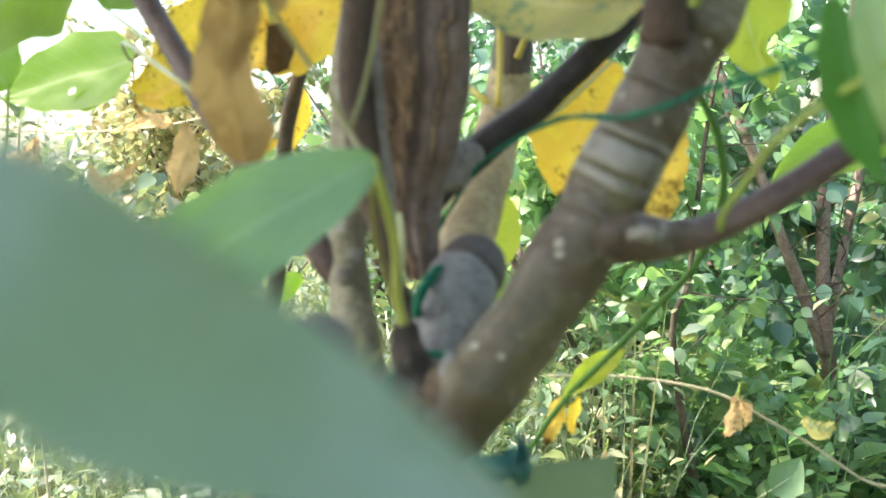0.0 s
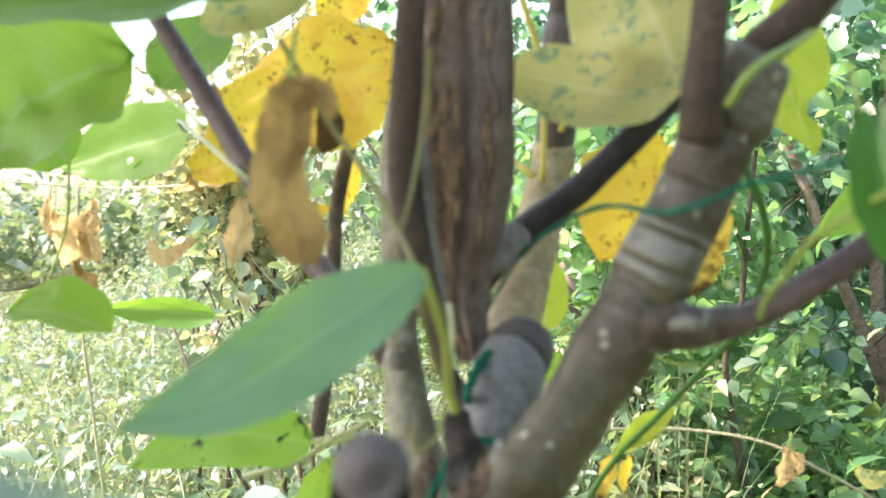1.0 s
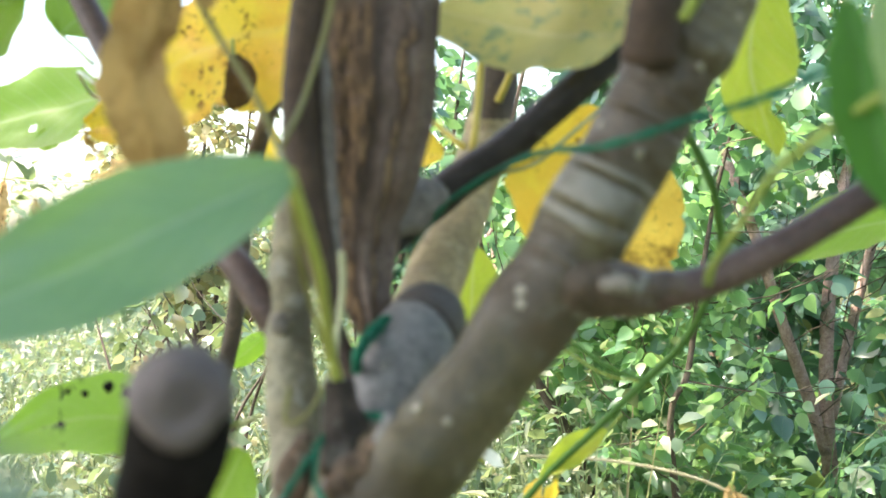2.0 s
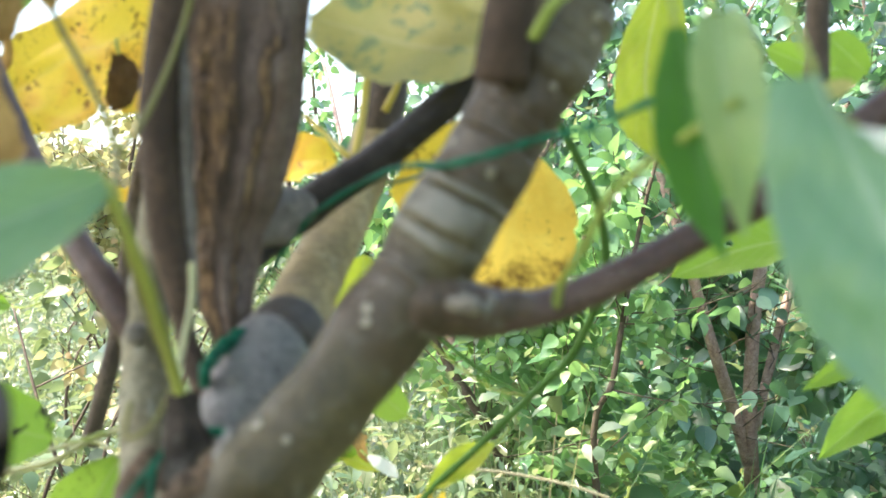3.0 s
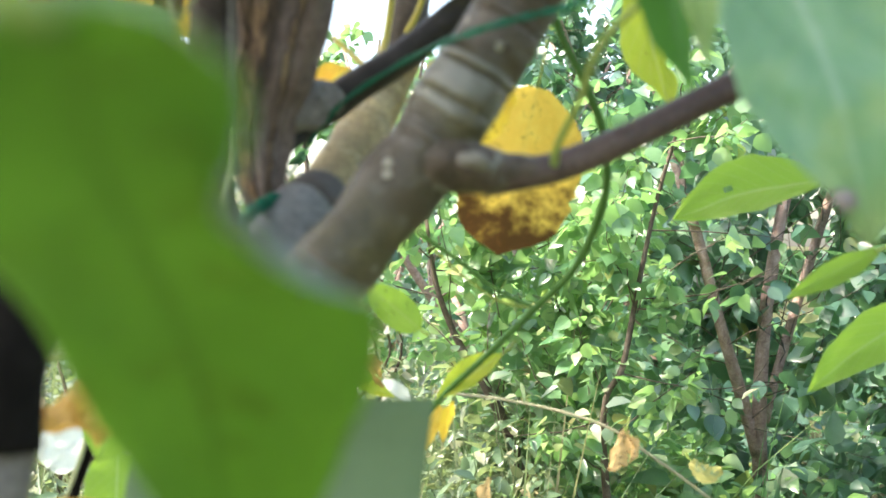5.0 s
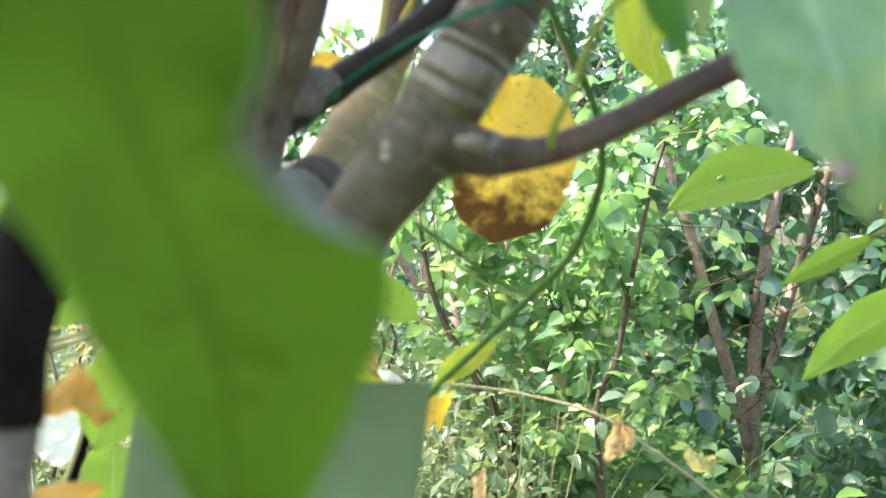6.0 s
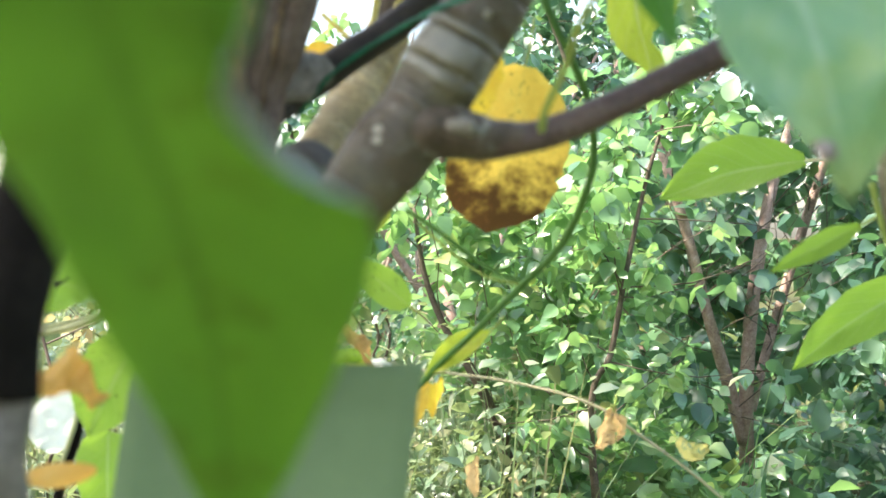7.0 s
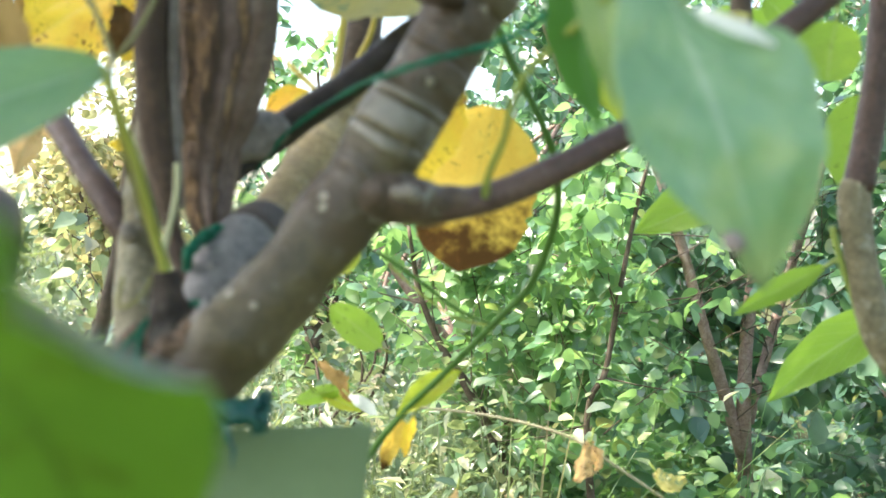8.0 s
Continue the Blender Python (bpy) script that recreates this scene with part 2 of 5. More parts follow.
BARK_PURPLE = bark("purple_brown_bark", (0.055, 0.031, 0.025), (0.086, 0.051, 0.041), (0.125, 0.082, 0.066), dots=0.15, rough=0.5, mottle=0.35)
BARK_GREY = bark("grey_stub_bark", (0.13, 0.122, 0.115), (0.19, 0.18, 0.172), (0.25, 0.24, 0.232), dots=0.3, lichen=0.2)
# nearly black throughout, with hardly any gloss
BARK_BLACK = bark("near_black_bark", (0.005, 0.004, 0.0032), (0.009, 0.007, 0.0055), (0.019, 0.015, 0.012), rough=0.9, spec=0.12)
BARK_FAR = bark("reddish_far_bark", (0.28, 0.18, 0.15), (0.41, 0.28, 0.24), (0.54, 0.42, 0.37), cracks=0.2)
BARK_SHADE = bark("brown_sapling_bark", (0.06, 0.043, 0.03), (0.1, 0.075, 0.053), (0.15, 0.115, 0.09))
BARK_KNOB = bark("grey_olive_knob_bark", (0.125, 0.1, 0.075), (0.2, 0.17, 0.135), (0.3, 0.27, 0.225), mottle=0.4)
BARK_BURR = bark("burr_bark", (0.05, 0.031, 0.018), (0.1, 0.063, 0.036), (0.17, 0.12, 0.075), cracks=0.25, lichen=0.3)
CUT_DARK = plain("weathered_cut_wood", (0.06, 0.05, 0.045), (0.12, 0.1, 0.085), 200)
CUT_GREY = plain("grey_cut_wood", (0.035, 0.027, 0.025), (0.23, 0.185, 0.175), 110)
STALK = plain("green_leaf_stalk", (0.2, 0.3, 0.06), (0.36, 0.4, 0.1), 90, 0.45)
STALK_LIME = plain("lime_leaf_stalk", (0.34, 0.4, 0.08), (0.48, 0.5, 0.13), 90, 0.45)
STALK_PALE = plain("pale_leaf_stalk", (0.36, 0.38, 0.2), (0.5, 0.48, 0.26), 90, 0.45)
STALK_OLIVE = plain("olive_leaf_stalk", (0.15, 0.145, 0.04), (0.26, 0.24, 0.075), 90, 0.5)
STALK_YELLOW = plain("yellow_leaf_stalk", (0.5, 0.38, 0.05), (0.6, 0.5, 0.12), 90, 0.45)
VINE = plain("green_vine", (0.05, 0.13, 0.025), (0.09, 0.2, 0.045), 80, 0.6, 0.3, 0.2)
DRYSTEM = plain("dry_straw_stem", (0.36, 0.33, 0.2), (0.5, 0.46, 0.32), 90, 0.7)
TWINE = plain("green_plastic_twine", (0.0, 0.1, 0.055), (0.012, 0.18, 0.1), 300, 0.6, 0.5, 0.2)
TAPE = plain("dark_green_plastic_tape", (0.0, 0.05, 0.04), (0.008, 0.13, 0.1), 120, 0.3, 0.6, 0.5)
SPOT = plain("dry_spot", (0.2, 0.17, 0.16), (0.33, 0.28, 0.26), 200)
CARD = plain("grey_green_plastic_card", (0.14, 0.206, 0.1), (0.179, 0.246, 0.128), 14, 0.6, 0.1, 0.12)

LEAF_GREEN = leafy("green_leaf", (0.08, 0.18, 0.05), (0.12, 0.23, 0.055), (0.24, 0.35, 0.16), (0.32, 0.54, 0.05), 0.5, 0.35, 0.5)
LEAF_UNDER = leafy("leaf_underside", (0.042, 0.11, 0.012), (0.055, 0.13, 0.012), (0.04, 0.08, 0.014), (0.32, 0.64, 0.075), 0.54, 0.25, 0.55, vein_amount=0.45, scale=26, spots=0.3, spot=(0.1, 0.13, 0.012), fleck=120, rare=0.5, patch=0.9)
# two waxy leaves whose bluish grey puts the sky's reflection into the colour
LEAF_SKY_SHEEN = leafy("waxy_upper_side_sky_sheen", (0.17, 0.2, 0.2), (0.18, 0.21, 0.195), (0.19, 0.23, 0.21), (0.9, 0.98, 0.7), 0.4, 0.9, 0.42, vein_amount=0.3)
LEAF_WAXY = leafy("waxy_leaf_sky_sheen", (0.19, 0.255, 0.275), (0.215, 0.285, 0.295), (0.24, 0.315, 0.305), (0.2, 0.4, 0.08), 0.14, 0.9, 0.42, vein_amount=0.3)
LEAF_PALEBLUE = leafy("pale_blue_green_leaf", (0.12, 0.225, 0.145), (0.145, 0.25, 0.14), (0.27, 0.38, 0.28), (0.26, 0.5, 0.1), 0.3, 0.8, 0.45, vein_amount=0.6)
LEAF_PALETIP = leafy("pale_blue_green_leaf_yellow_end", (0.15, 0.285, 0.18), (0.18, 0.315, 0.165), (0.33, 0.47, 0.32), (0.26, 0.5, 0.1), 0.3, 0.8, 0.45, vein_amount=0.6, tip=(0.3, 0.42, 0.16))
LEAF_PALEGREEN = leafy("pale_yellow_green_leaf", (0.22, 0.33, 0.15), (0.3, 0.39, 0.16), (0.36, 0.44, 0.26), (0.4, 0.56, 0.14), 0.4, 0.5, 0.45)
LEAF_LIME = leafy("lime_leaf", (0.15, 0.27, 0.045), (0.21, 0.33, 0.055), (0.36, 0.43, 0.15), (0.4, 0.6, 0.07), 0.55, 0.35, 0.45, spots=0.5)
LEAF_DEEP = leafy("deep_green_leaf", (0.03, 0.11, 0.022), (0.045, 0.135, 0.03), (0.09, 0.19, 0.07), (0.14, 0.38, 0.04), 0.45, 0.3, 0.5)
LEAF_FRESH = leafy("fresh_green_leaf", (0.11, 0.22, 0.042), (0.16, 0.28, 0.055), (0.38, 0.48, 0.2), (0.4, 0.62, 0.065), 0.58, 0.4, 0.45)
LEAF_TAN = leafy("tan_dry_leaf", (0.58, 0.4, 0.19), (0.44, 0.27, 0.1), (0.55, 0.42, 0.24), (0.75, 0.52, 0.24), 0.45, 0.25, 0.6, spots=0.8, spot=(0.16, 0.08, 0.03), rare=0.55)
LEAF_YLIME = leafy("yellow_lime_leaf", (0.33, 0.38, 0.05), (0.42, 0.43, 0.06), (0.5, 0.52, 0.2), (0.56, 0.66, 0.06), 0.55, 0.35, 0.45, spots=0.4, spot=(0.25, 0.18, 0.05), rare=0.62, vein_amount=0.85)
# whitish leaves, and the painted highlight along the broad leaf's edge
LEAF_SILVER_AND_LIT_EDGE = leafy("silvery_leaf_and_lit_edge", (0.74, 0.77, 0.72), (0.8, 0.82, 0.78), (0.82, 0.84, 0.8), (0.85, 0.88, 0.75), 0.4, 0.4, 0.5)
LEAF_SPOT = leafy("black_spotted_lime_leaf", (0.14, 0.28, 0.04), (0.2, 0.36, 0.05), (0.36, 0.45, 0.14), (0.38, 0.62, 0.05), 0.6, 0.35, 0.45, spots=1.0, spot=(0.012, 0.008, 0.005), fleck=115, rare=0.59)
LEAF_YELLOW = leafy("yellow_autumn_leaf", (0.8, 0.56, 0.06), (0.74, 0.36, 0.05), (0.72, 0.56, 0.16), (0.92, 0.66, 0.07), 0.55, 0.25, 0.5, spots=0.95, rare=0.56, spot=(0.22, 0.08, 0.02), patch=0.6, scale=42, vein_amount=0.3)
LEAF_TIPPED = leafy("yellow_leaf_with_brown_end", (0.8, 0.56, 0.11), (0.74, 0.43, 0.06), (0.66, 0.5, 0.12), (0.92, 0.62, 0.1), 0.55, 0.25, 0.5, spots=0.5, spot=(0.16, 0.07, 0.02), tip=(0.085, 0.042, 0.013), tip_from=0.5, patch=0.8, vein_amount=0.22)
LEAF_PALE = leafy("pale_yellow_leaf_with_green_flecks", (0.5, 0.45, 0.16), (0.44, 0.42, 0.15), (0.62, 0.58, 0.3), (0.56, 0.52, 0.17), 0.5, 0.35, 0.45, spots=0.85, spot=(0.17, 0.27, 0.15), fleck=190, rare=0.52)
LEAF_DARK = leafy("withered_dark_leaf", (0.06, 0.038, 0.018), (0.1, 0.065, 0.03), (0.08, 0.05, 0.02), (0.16, 0.09, 0.03), 0.25, 0.15, 0.7, patch=0.7, scale=110)
LEAF_BROWN = leafy("dry_brown_leaf", (0.14, 0.08, 0.032), (0.46, 0.31, 0.13), (0.4, 0.27, 0.11), (0.5, 0.31, 0.1), 0.45, 0.15, 0.7, spots=0.6, spot=(0.06, 0.03, 0.01), patch=0.9, scale=65)
LEAF_ORANGE = leafy("dry_orange_leaf", (0.6, 0.36, 0.11), (0.68, 0.46, 0.17), (0.62, 0.38, 0.13), (0.85, 0.46, 0.09), 0.55, 0.2, 0.6, patch=0.9)
FOL_TREE = foliage("orchard_foliage", [(0, (0.0387, 0.101, 0.0703)), (0.35, (0.0731, 0.167, 0.122)), (0.7, (0.12, 0.238, 0.171)), (0.95, (0.198, 0.326, 0.19)), (1, (0.396, 0.37, 0.095))], (0.198, 0.458, 0.123), 0.42, 1.0, 0.3)
# the orchard foliage again, lightened to put sunlight into its colour
FOL_SUNLIT = foliage("sunlit_orchard_foliage", [(0, (0.0708, 0.176, 0.086)), (0.35, (0.133, 0.284, 0.132)), (0.7, (0.221, 0.391, 0.183)), (0.95, (0.354, 0.488, 0.202)), (1, (0.487, 0.469, 0.142))], (0.354, 0.645, 0.162), 0.46, 1.0, 0.3)
FOL_WEED = foliage("weed_foliage", [(0.0, (0.03, 0.07, 0.035)), (0.35, (0.09, 0.165, 0.085)), (0.7, (0.2, 0.29, 0.17)), (0.92, (0.42, 0.42, 0.26)), (1.0, (0.46, 0.34, 0.2))], (0.42, 0.52, 0.18), 0.36, 1.0, 0.32)
FOL_DRY = foliage("yellowing_foliage", [(0.0, (0.14, 0.22, 0.09)), (0.35, (0.28, 0.32, 0.15)), (0.7, (0.42, 0.4, 0.2)), (0.95, (0.45, 0.33, 0.17)), (1.0, (0.34, 0.21, 0.1))], (0.6, 0.56, 0.24), 0.45, 0.6, 0.4)
GROUND = plain("weedy_earth", (0.045, 0.055, 0.022), (0.1, 0.1, 0.045), 3, 0.95, 0.5, 0.1, 0.02)


# ---- builders ----
def part(name, bm, mat_, parent=None, label=""):
    """Links a bmesh, built in the world's place, as one mesh object under a thing or a part."""
    me = bpy.data.meshes.new(name)
    if isinstance(bm, tuple):
        me.from_pydata(*bm)
    else:
        bm.to_mesh(me)
        bm.free()
    me.materials.append(mat_)
    for p in me.polygons:
        p.use_smooth = True
    ob = new(name, me)
    if parent:
        ob.parent = parent
        if parent.type == "EMPTY":
            ob.matrix_parent_inverse = Matrix.Translation(parent.location).inverted()
    return tagged(ob, label)


def empty(name, place, label, category, group=""):
    ob = new(name)
    ob.location = place
    ob.empty_display_size = 0.05
    return tagged(ob, label, category, group)


def spline(points, n):
    """n + 1 smooth steps through points of any length of tuple."""
    p = [np.array(q, float) for q in points]
    p = [2 * p[0] - p[1]] + p + [2 * p[-1] - p[-2]]
    out, k = [], len(points) - 1
    for i in range(n + 1):
        x = i / n * k
        j = min(int(x), k - 1)
        t = x - j
        a, b, c, d = p[j:j + 4]
        out.append(0.5 * (2 * b + (c - a) * t + (2 * a - 5 * b + 4 * c - d) * t * t + (3 * b - a - 3 * c + d) * t ** 3))
    return out


def tube_mesh(bm, path, n, segs=14, lumps=0.0, lump_scale=60, ripple=None, caps=True, ridges=0.0, split=None):
    """A limb along path, rows of x, y, z and radius."""
    rows = spline(path, n)
    uvl = bm.loops.layers.uv.verify()
    rings, length, last = [], 0.0, None
    up = Vector((0.31, -0.9, 0.3)).normalized()
    for i, r in enumerate(rows):
        c, rad = Vector(r[:3]), max(r[3], 1e-5)
        a, b = Vector(rows[max(i - 1, 0)][:3]), Vector(rows[min(i + 1, n)][:3])
        t = (b - a).normalized()
        side = (up - t * up.dot(t)).normalized()
        up = side
        other = t.cross(side)
        if last is not None:
            length += (c - last).length
        last = c
        ring = []
        for k in range(segs):
            ang = 2 * math.pi * k / segs
            w = side * math.cos(ang) + other * math.sin(ang)
            q = rad
            if lumps:
                q *= 1 + lumps * noise.noise((c + w * rad) * lump_scale)
            if ridges:
                q *= 1 + ridges * noise.noise(Vector((math.cos(ang) * 3.2, math.sin(ang) * 3.2, length * 14))) + 0.4 * ridges * noise.noise(Vector((math.cos(ang) * 9, math.sin(ang) * 9, length * 45)))
            if split:
                off = abs((k / segs - split[0] + 0.5 + 0.05 * noise.noise(Vector((3, 1, length * 30)))) % 1.0 - 0.5) / split[1]
                if off < 1.6:
                    edge = math.exp(-((off - 1.0) / 0.28) ** 2)
                    core = max(0.0, 1 - off) ** 0.5
                    q *= 1 - 0.05 * core + 0.06 * edge * (0.6 + noise.noise(Vector((off, 7, length * 90)))) + 0.09 * core * noise.noise((c + w * rad) * 330)
            if ripple:
                q *= 1 + ripple * math.sin(length * 660 + 1.6 * noise.noise((c + w * rad) * 40))
            ring.append(bm.verts.new(c + w * q))
        rings.append((ring, length))
    for (r0, l0), (r1, l1) in zip(rings, rings[1:]):
        for k in range(segs):
            f = bm.faces.new((r0[k], r0[(k + 1) % segs], r1[(k + 1) % segs], r1[k]))
            for lp, uvv in zip(f.loops, ((k / segs, l0), ((k + 1) / segs, l0), ((k + 1) / segs, l1), (k / segs, l1))):
                lp[uvl].uv = uvv
    if caps:
        bm.faces.new(rings[0][0][::-1])
        bm.faces.new(rings[-1][0])
    return bm


def limb(name, path, mat_, parent, label="", n=None, segs=20, lumps=0.09, lump_scale=70, ripple=None, ridges=0.0, split=None):
    if n is None:
        n = 10 * (len(path) - 1)
    return part(name, tube_mesh(bmesh.new(), path, n, segs, lumps, lump_scale, ripple, True, ridges, split), mat_, parent, label)


def stalk(points, radius, mat_, parent, name="petiole", n=12, taper=0.8):
    k = len(points) - 1
    path = [(*p, radius * (1 - (1 - taper) * i / k)) for i, p in enumerate(points)]
    return part(name, tube_mesh(bmesh.new(), path, n, 8, 0.1, 200), mat_, parent)


def leaf(parent, mat_, mid, side, a=0.62, b=0.8, fold=14.0, wave=0.03, sag=0.06, seed=0, petiole=None, petiole_mat=None, width=None, ns=18, nu=5, hole=None, label="", petiole_r=0.0011, ragged=0.03, rolled=None, crinkle=0.07, lift=0.0, name="leaf", prof=None):
    """A leaf blade along its midrib. mid: base to tip. side: a place on its margin, or a direction for each place of mid.
    prof: rows of the place along the midrib and the millimetres to the margin against and along side."""
    if prof:
        width = 0.001 * max(max(r[1:]) for r in prof)
    mid = [Vector(p) for p in mid]
    if isinstance(side, tuple):
        axis = mid[-1] - mid[0]
        s = Vector(side) - mid[0]
        s = s - axis * (s.dot(axis) / axis.length_squared)
        width = width or s.length
        sides = [s.normalized()] * len(mid)
    else:
        sides = [Vector(v).normalized() for v in side]
    length = sum((q - p).length for p, q in zip(mid, mid[1:]))
    if len(mid) == 2:
        nn = sides[0].cross(mid[1] - mid[0]).normalized()
        nn = nn if nn.z > 0 else -nn
        mid.insert(1, (mid[0] + mid[1]) / 2 + nn * sag * length)
        sides = [sides[0]] * 3
    c, r = spline(mid, ns), spline(sides, ns)
    top = (a / (a + b)) ** a * (b / (a + b)) ** b
    rnd = random.Random(seed)
    ph = rnd.uniform(0, 6.28)
    bm = bmesh.new()
    uvl = bm.loops.layers.uv.verify()
    grid, before = [], None
    for i in range(ns + 1):
        s = i / ns
        t = Vector(c[min(i + 1, ns)] - c[max(i - 1, 0)]).normalized()
        v = Vector(r[i])
        v = (v - t * v.dot(t)).normalized()
        nrm = v.cross(t)
        if (nrm.dot(before) if before else nrm.z) < 0:
            nrm = -nrm
        before = nrm
        q = 0.02 + 0.98 * (max(s, 1e-4) ** a * max(1 - s, 0.0) ** b) / top if 0 < i < ns else 0.012
        w_left = w_right = width * q
        if prof:
            w_left, w_right = (0.001 * float(np.interp(s, [r[0] for r in prof], [r[k] for r in prof])) for k in (1, 2))
        row = []
        for j in range(-nu, nu + 1):
            u = j / nu
            w = w_right if u > 0 else w_left
            x = w * u * (1 + (ragged * rnd.uniform(-1, 1) if abs(j) == nu else 0))
            fo = radians(fold) * (0.6 + 0.4 * abs(u))
            h = abs(x) * math.sin(fo) + wave * width * u * u * math.sin(s * 15 + ph + (1.3 if j > 0 else 0))
            up_x, up_h = 0.0, lift
            if rolled and u > 0.55:
                k = max(0.0, 1 - ((s - rolled[0]) / rolled[1]) ** 2)
                phi = (u - 0.55) / 0.45 * radians(rolled[2]) * k
                if phi > 1e-3:
                    rho = 0.45 * w / max(radians(rolled[2]) * k, 1e-3)
                    x, h = 0.55 * w + rho * math.sin(phi), h - rho * (1 - math.cos(phi))
                    up_x, up_h = lift * math.sin(phi), lift * math.cos(phi)
            if crinkle:
                h += crinkle * width * (noise.noise(Vector((u * 2.2, s * 6, seed + 3))) + 0.5 * noise.noise(Vector((u * 6, s * 15, seed))))
            h += 0.02 * width * noise.noise(Vector((u * 2, s * 4, seed)))
            row.append(bm.verts.new(Vector(c[i]) + v * (x * math.cos(fo) + up_x) + nrm * (h + up_h)))
        grid.append(row)
    for i in range(ns):
        for j in range(2 * nu):
            if hole and (i, j) in hole:
                continue
            f = bm.faces.new((grid[i][j], grid[i][j + 1], grid[i + 1][j + 1], grid[i + 1][j]))
            for lp, uvv in zip(f.loops, ((j, i), (j + 1, i), (j + 1, i + 1), (j, i + 1))):
                lp[uvl].uv = (uvv[0] / (2 * nu), uvv[1] / ns)
    ob = part(name, bm, mat_, parent, label)
    if petiole is None and parent.type == "EMPTY" and not ragged > 0.2:
        back = (mid[0] - mid[1]).normalized() * (0.22 * length)
        petiole = [tuple(mid[0] + back + Vector((0, 0.15, 0.25)) * back.length), tuple(mid[0] + back * 0.5 + Vector((0, 0, 0.04)) * back.length)]
        petiole_r = 0.0008
    if petiole:
        stalk([*petiole, tuple(mid[0])], petiole_r, petiole_mat or STALK, ob)
    return ob


LEAF_ROWS = ((0.0, 0.03), (0.1, 0.58), (0.3, 0.98), (0.52, 0.95), (0.76, 0.55), (0.9, 0.2), (1.0, 0.01))


MID_ROWS = ((0.0, 0.03), (0.14, 0.72), (0.4, 1.0), (0.75, 0.55), (1.0, 0.01))
SMALL_ROWS = ((0.0, 0.03), (0.28, 0.98), (0.64, 0.74), (1.0, 0.01))


def leaf_heap(places, seed, shape=LEAF_ROWS, tilt=0.38):
    """Many small leaves as one mesh: rows of place, direction, length, width and fold."""
    rnd = random.Random(seed)
    verts, faces = [], []
    for p, d, length, width, fold in places:
        d = Vector(d).normalized()
        up = Vector((rnd.gauss(0, tilt), rnd.gauss(0, tilt), 1.0))
        side = d.cross(up)
        if side.length < 1e-3:
            side = Vector((1, 0, 0))
        side.normalize()
        nrm = side.cross(d)
        bend = rnd.uniform(0.0, 0.45)
        k = len(verts)
        for s, w in shape:
            c = Vector(p) + d * (s * length) - nrm * (bend * length * s * s)
            verts += [tuple(c - side * (w * width) + nrm * (w * width * fold)), tuple(c), tuple(c + side * (w * width) + nrm * (w * width * fold))]
        for i in range(len(shape) - 1):
            o = k + 3 * i
            faces += [(o, o + 1, o + 4, o + 3), (o + 1, o + 2, o + 5, o + 4)]
    return verts, [], faces


# ---- setting ----
gm = bmesh.new()
bmesh.ops.create_grid(gm, x_segments=60, y_segments=60, size=400)
for v in gm.verts:
    v.co.z = 0.05 * noise.noise(v.co * 0.05)
tagged(part("ground", gm, GROUND), "weedy bare earth between the orchard rows", "ground", kind="structure")

# ---- the grafted tree ----
tree = empty("fruit_tree", (-0.10, 0.52, 0.0), "young fruit tree with sawn limbs and yellowing leaves, tied with twine", "tree")
limb("trunk", [(-0.1, 0.54, -0.05, 0.045), (-0.105, 0.545, 0.4, 0.034), (-0.104, 0.55, 0.85, 0.028), (-0.0885, 0.5350, 1.1300, 0.0165), (-0.0850, 0.5270, 1.1600, 0.0150), (-0.0790, 0.5120, 1.1810, 0.0130), (-0.0745, 0.5050, 1.1930, 0.0110)], BARK_PALE, tree, "pale olive bark, mottled")
limb("limb", [(-0.0835, 0.5220, 1.1650, 0.0120), (-0.0756, 0.5010, 1.1788, 0.0146), (-0.0635, 0.4943, 1.1947, 0.0147), (-0.0488, 0.4943, 1.2086, 0.0136), (-0.0332, 0.4977, 1.2279, 0.0125), (-0.0186, 0.5000, 1.2474, 0.0131), (-0.0066, 0.5000, 1.2669, 0.0130), (0.0044, 0.5000, 1.2865, 0.0125), (0.0154, 0.5000, 1.3066, 0.0130), (0.0202, 0.5000, 1.3143, 0.0145), (0.0281, 0.5000, 1.3271, 0.0128), (0.0312, 0.5000, 1.3317, 0.0108)], BARK_RING, tree, "olive-brown limb with pale growth rings and a sawn end", 160, 32, 0.12, 75, 0.006, 0.04)
limb("collar", [(-0.0190, 0.4990, 1.2505, 0.0070), (-0.0125, 0.4950, 1.2498, 0.0092), (-0.0055, 0.4940, 1.2486, 0.0090), (0.0010, 0.4955, 1.2474, 0.0076), (0.0085, 0.4985, 1.2466, 0.0062), (0.0165, 0.5005, 1.2472, 0.0050), (0.0230, 0.5025, 1.2483, 0.0040)], BARK_NODE, tree, "knobbly brown branch collar", 40, 24, 0.22, 120)
limb("side_branch", [(0.0026, 0.5000, 1.2456, 0.0067), (0.0132, 0.5000, 1.2465, 0.0056), (0.0258, 0.5034, 1.2491, 0.0049), (0.0461, 0.5057, 1.2580, 0.0048), (0.0675, 0.5114, 1.2694, 0.0047), (0.0941, 0.5171, 1.2842, 0.0050), (0.1220, 0.5227, 1.3061, 0.0046), (0.1525, 0.5284, 1.3300, 0.0042)], BARK_PURPLE, tree, "smooth purple-brown side branch", 60, 18, 0.05)
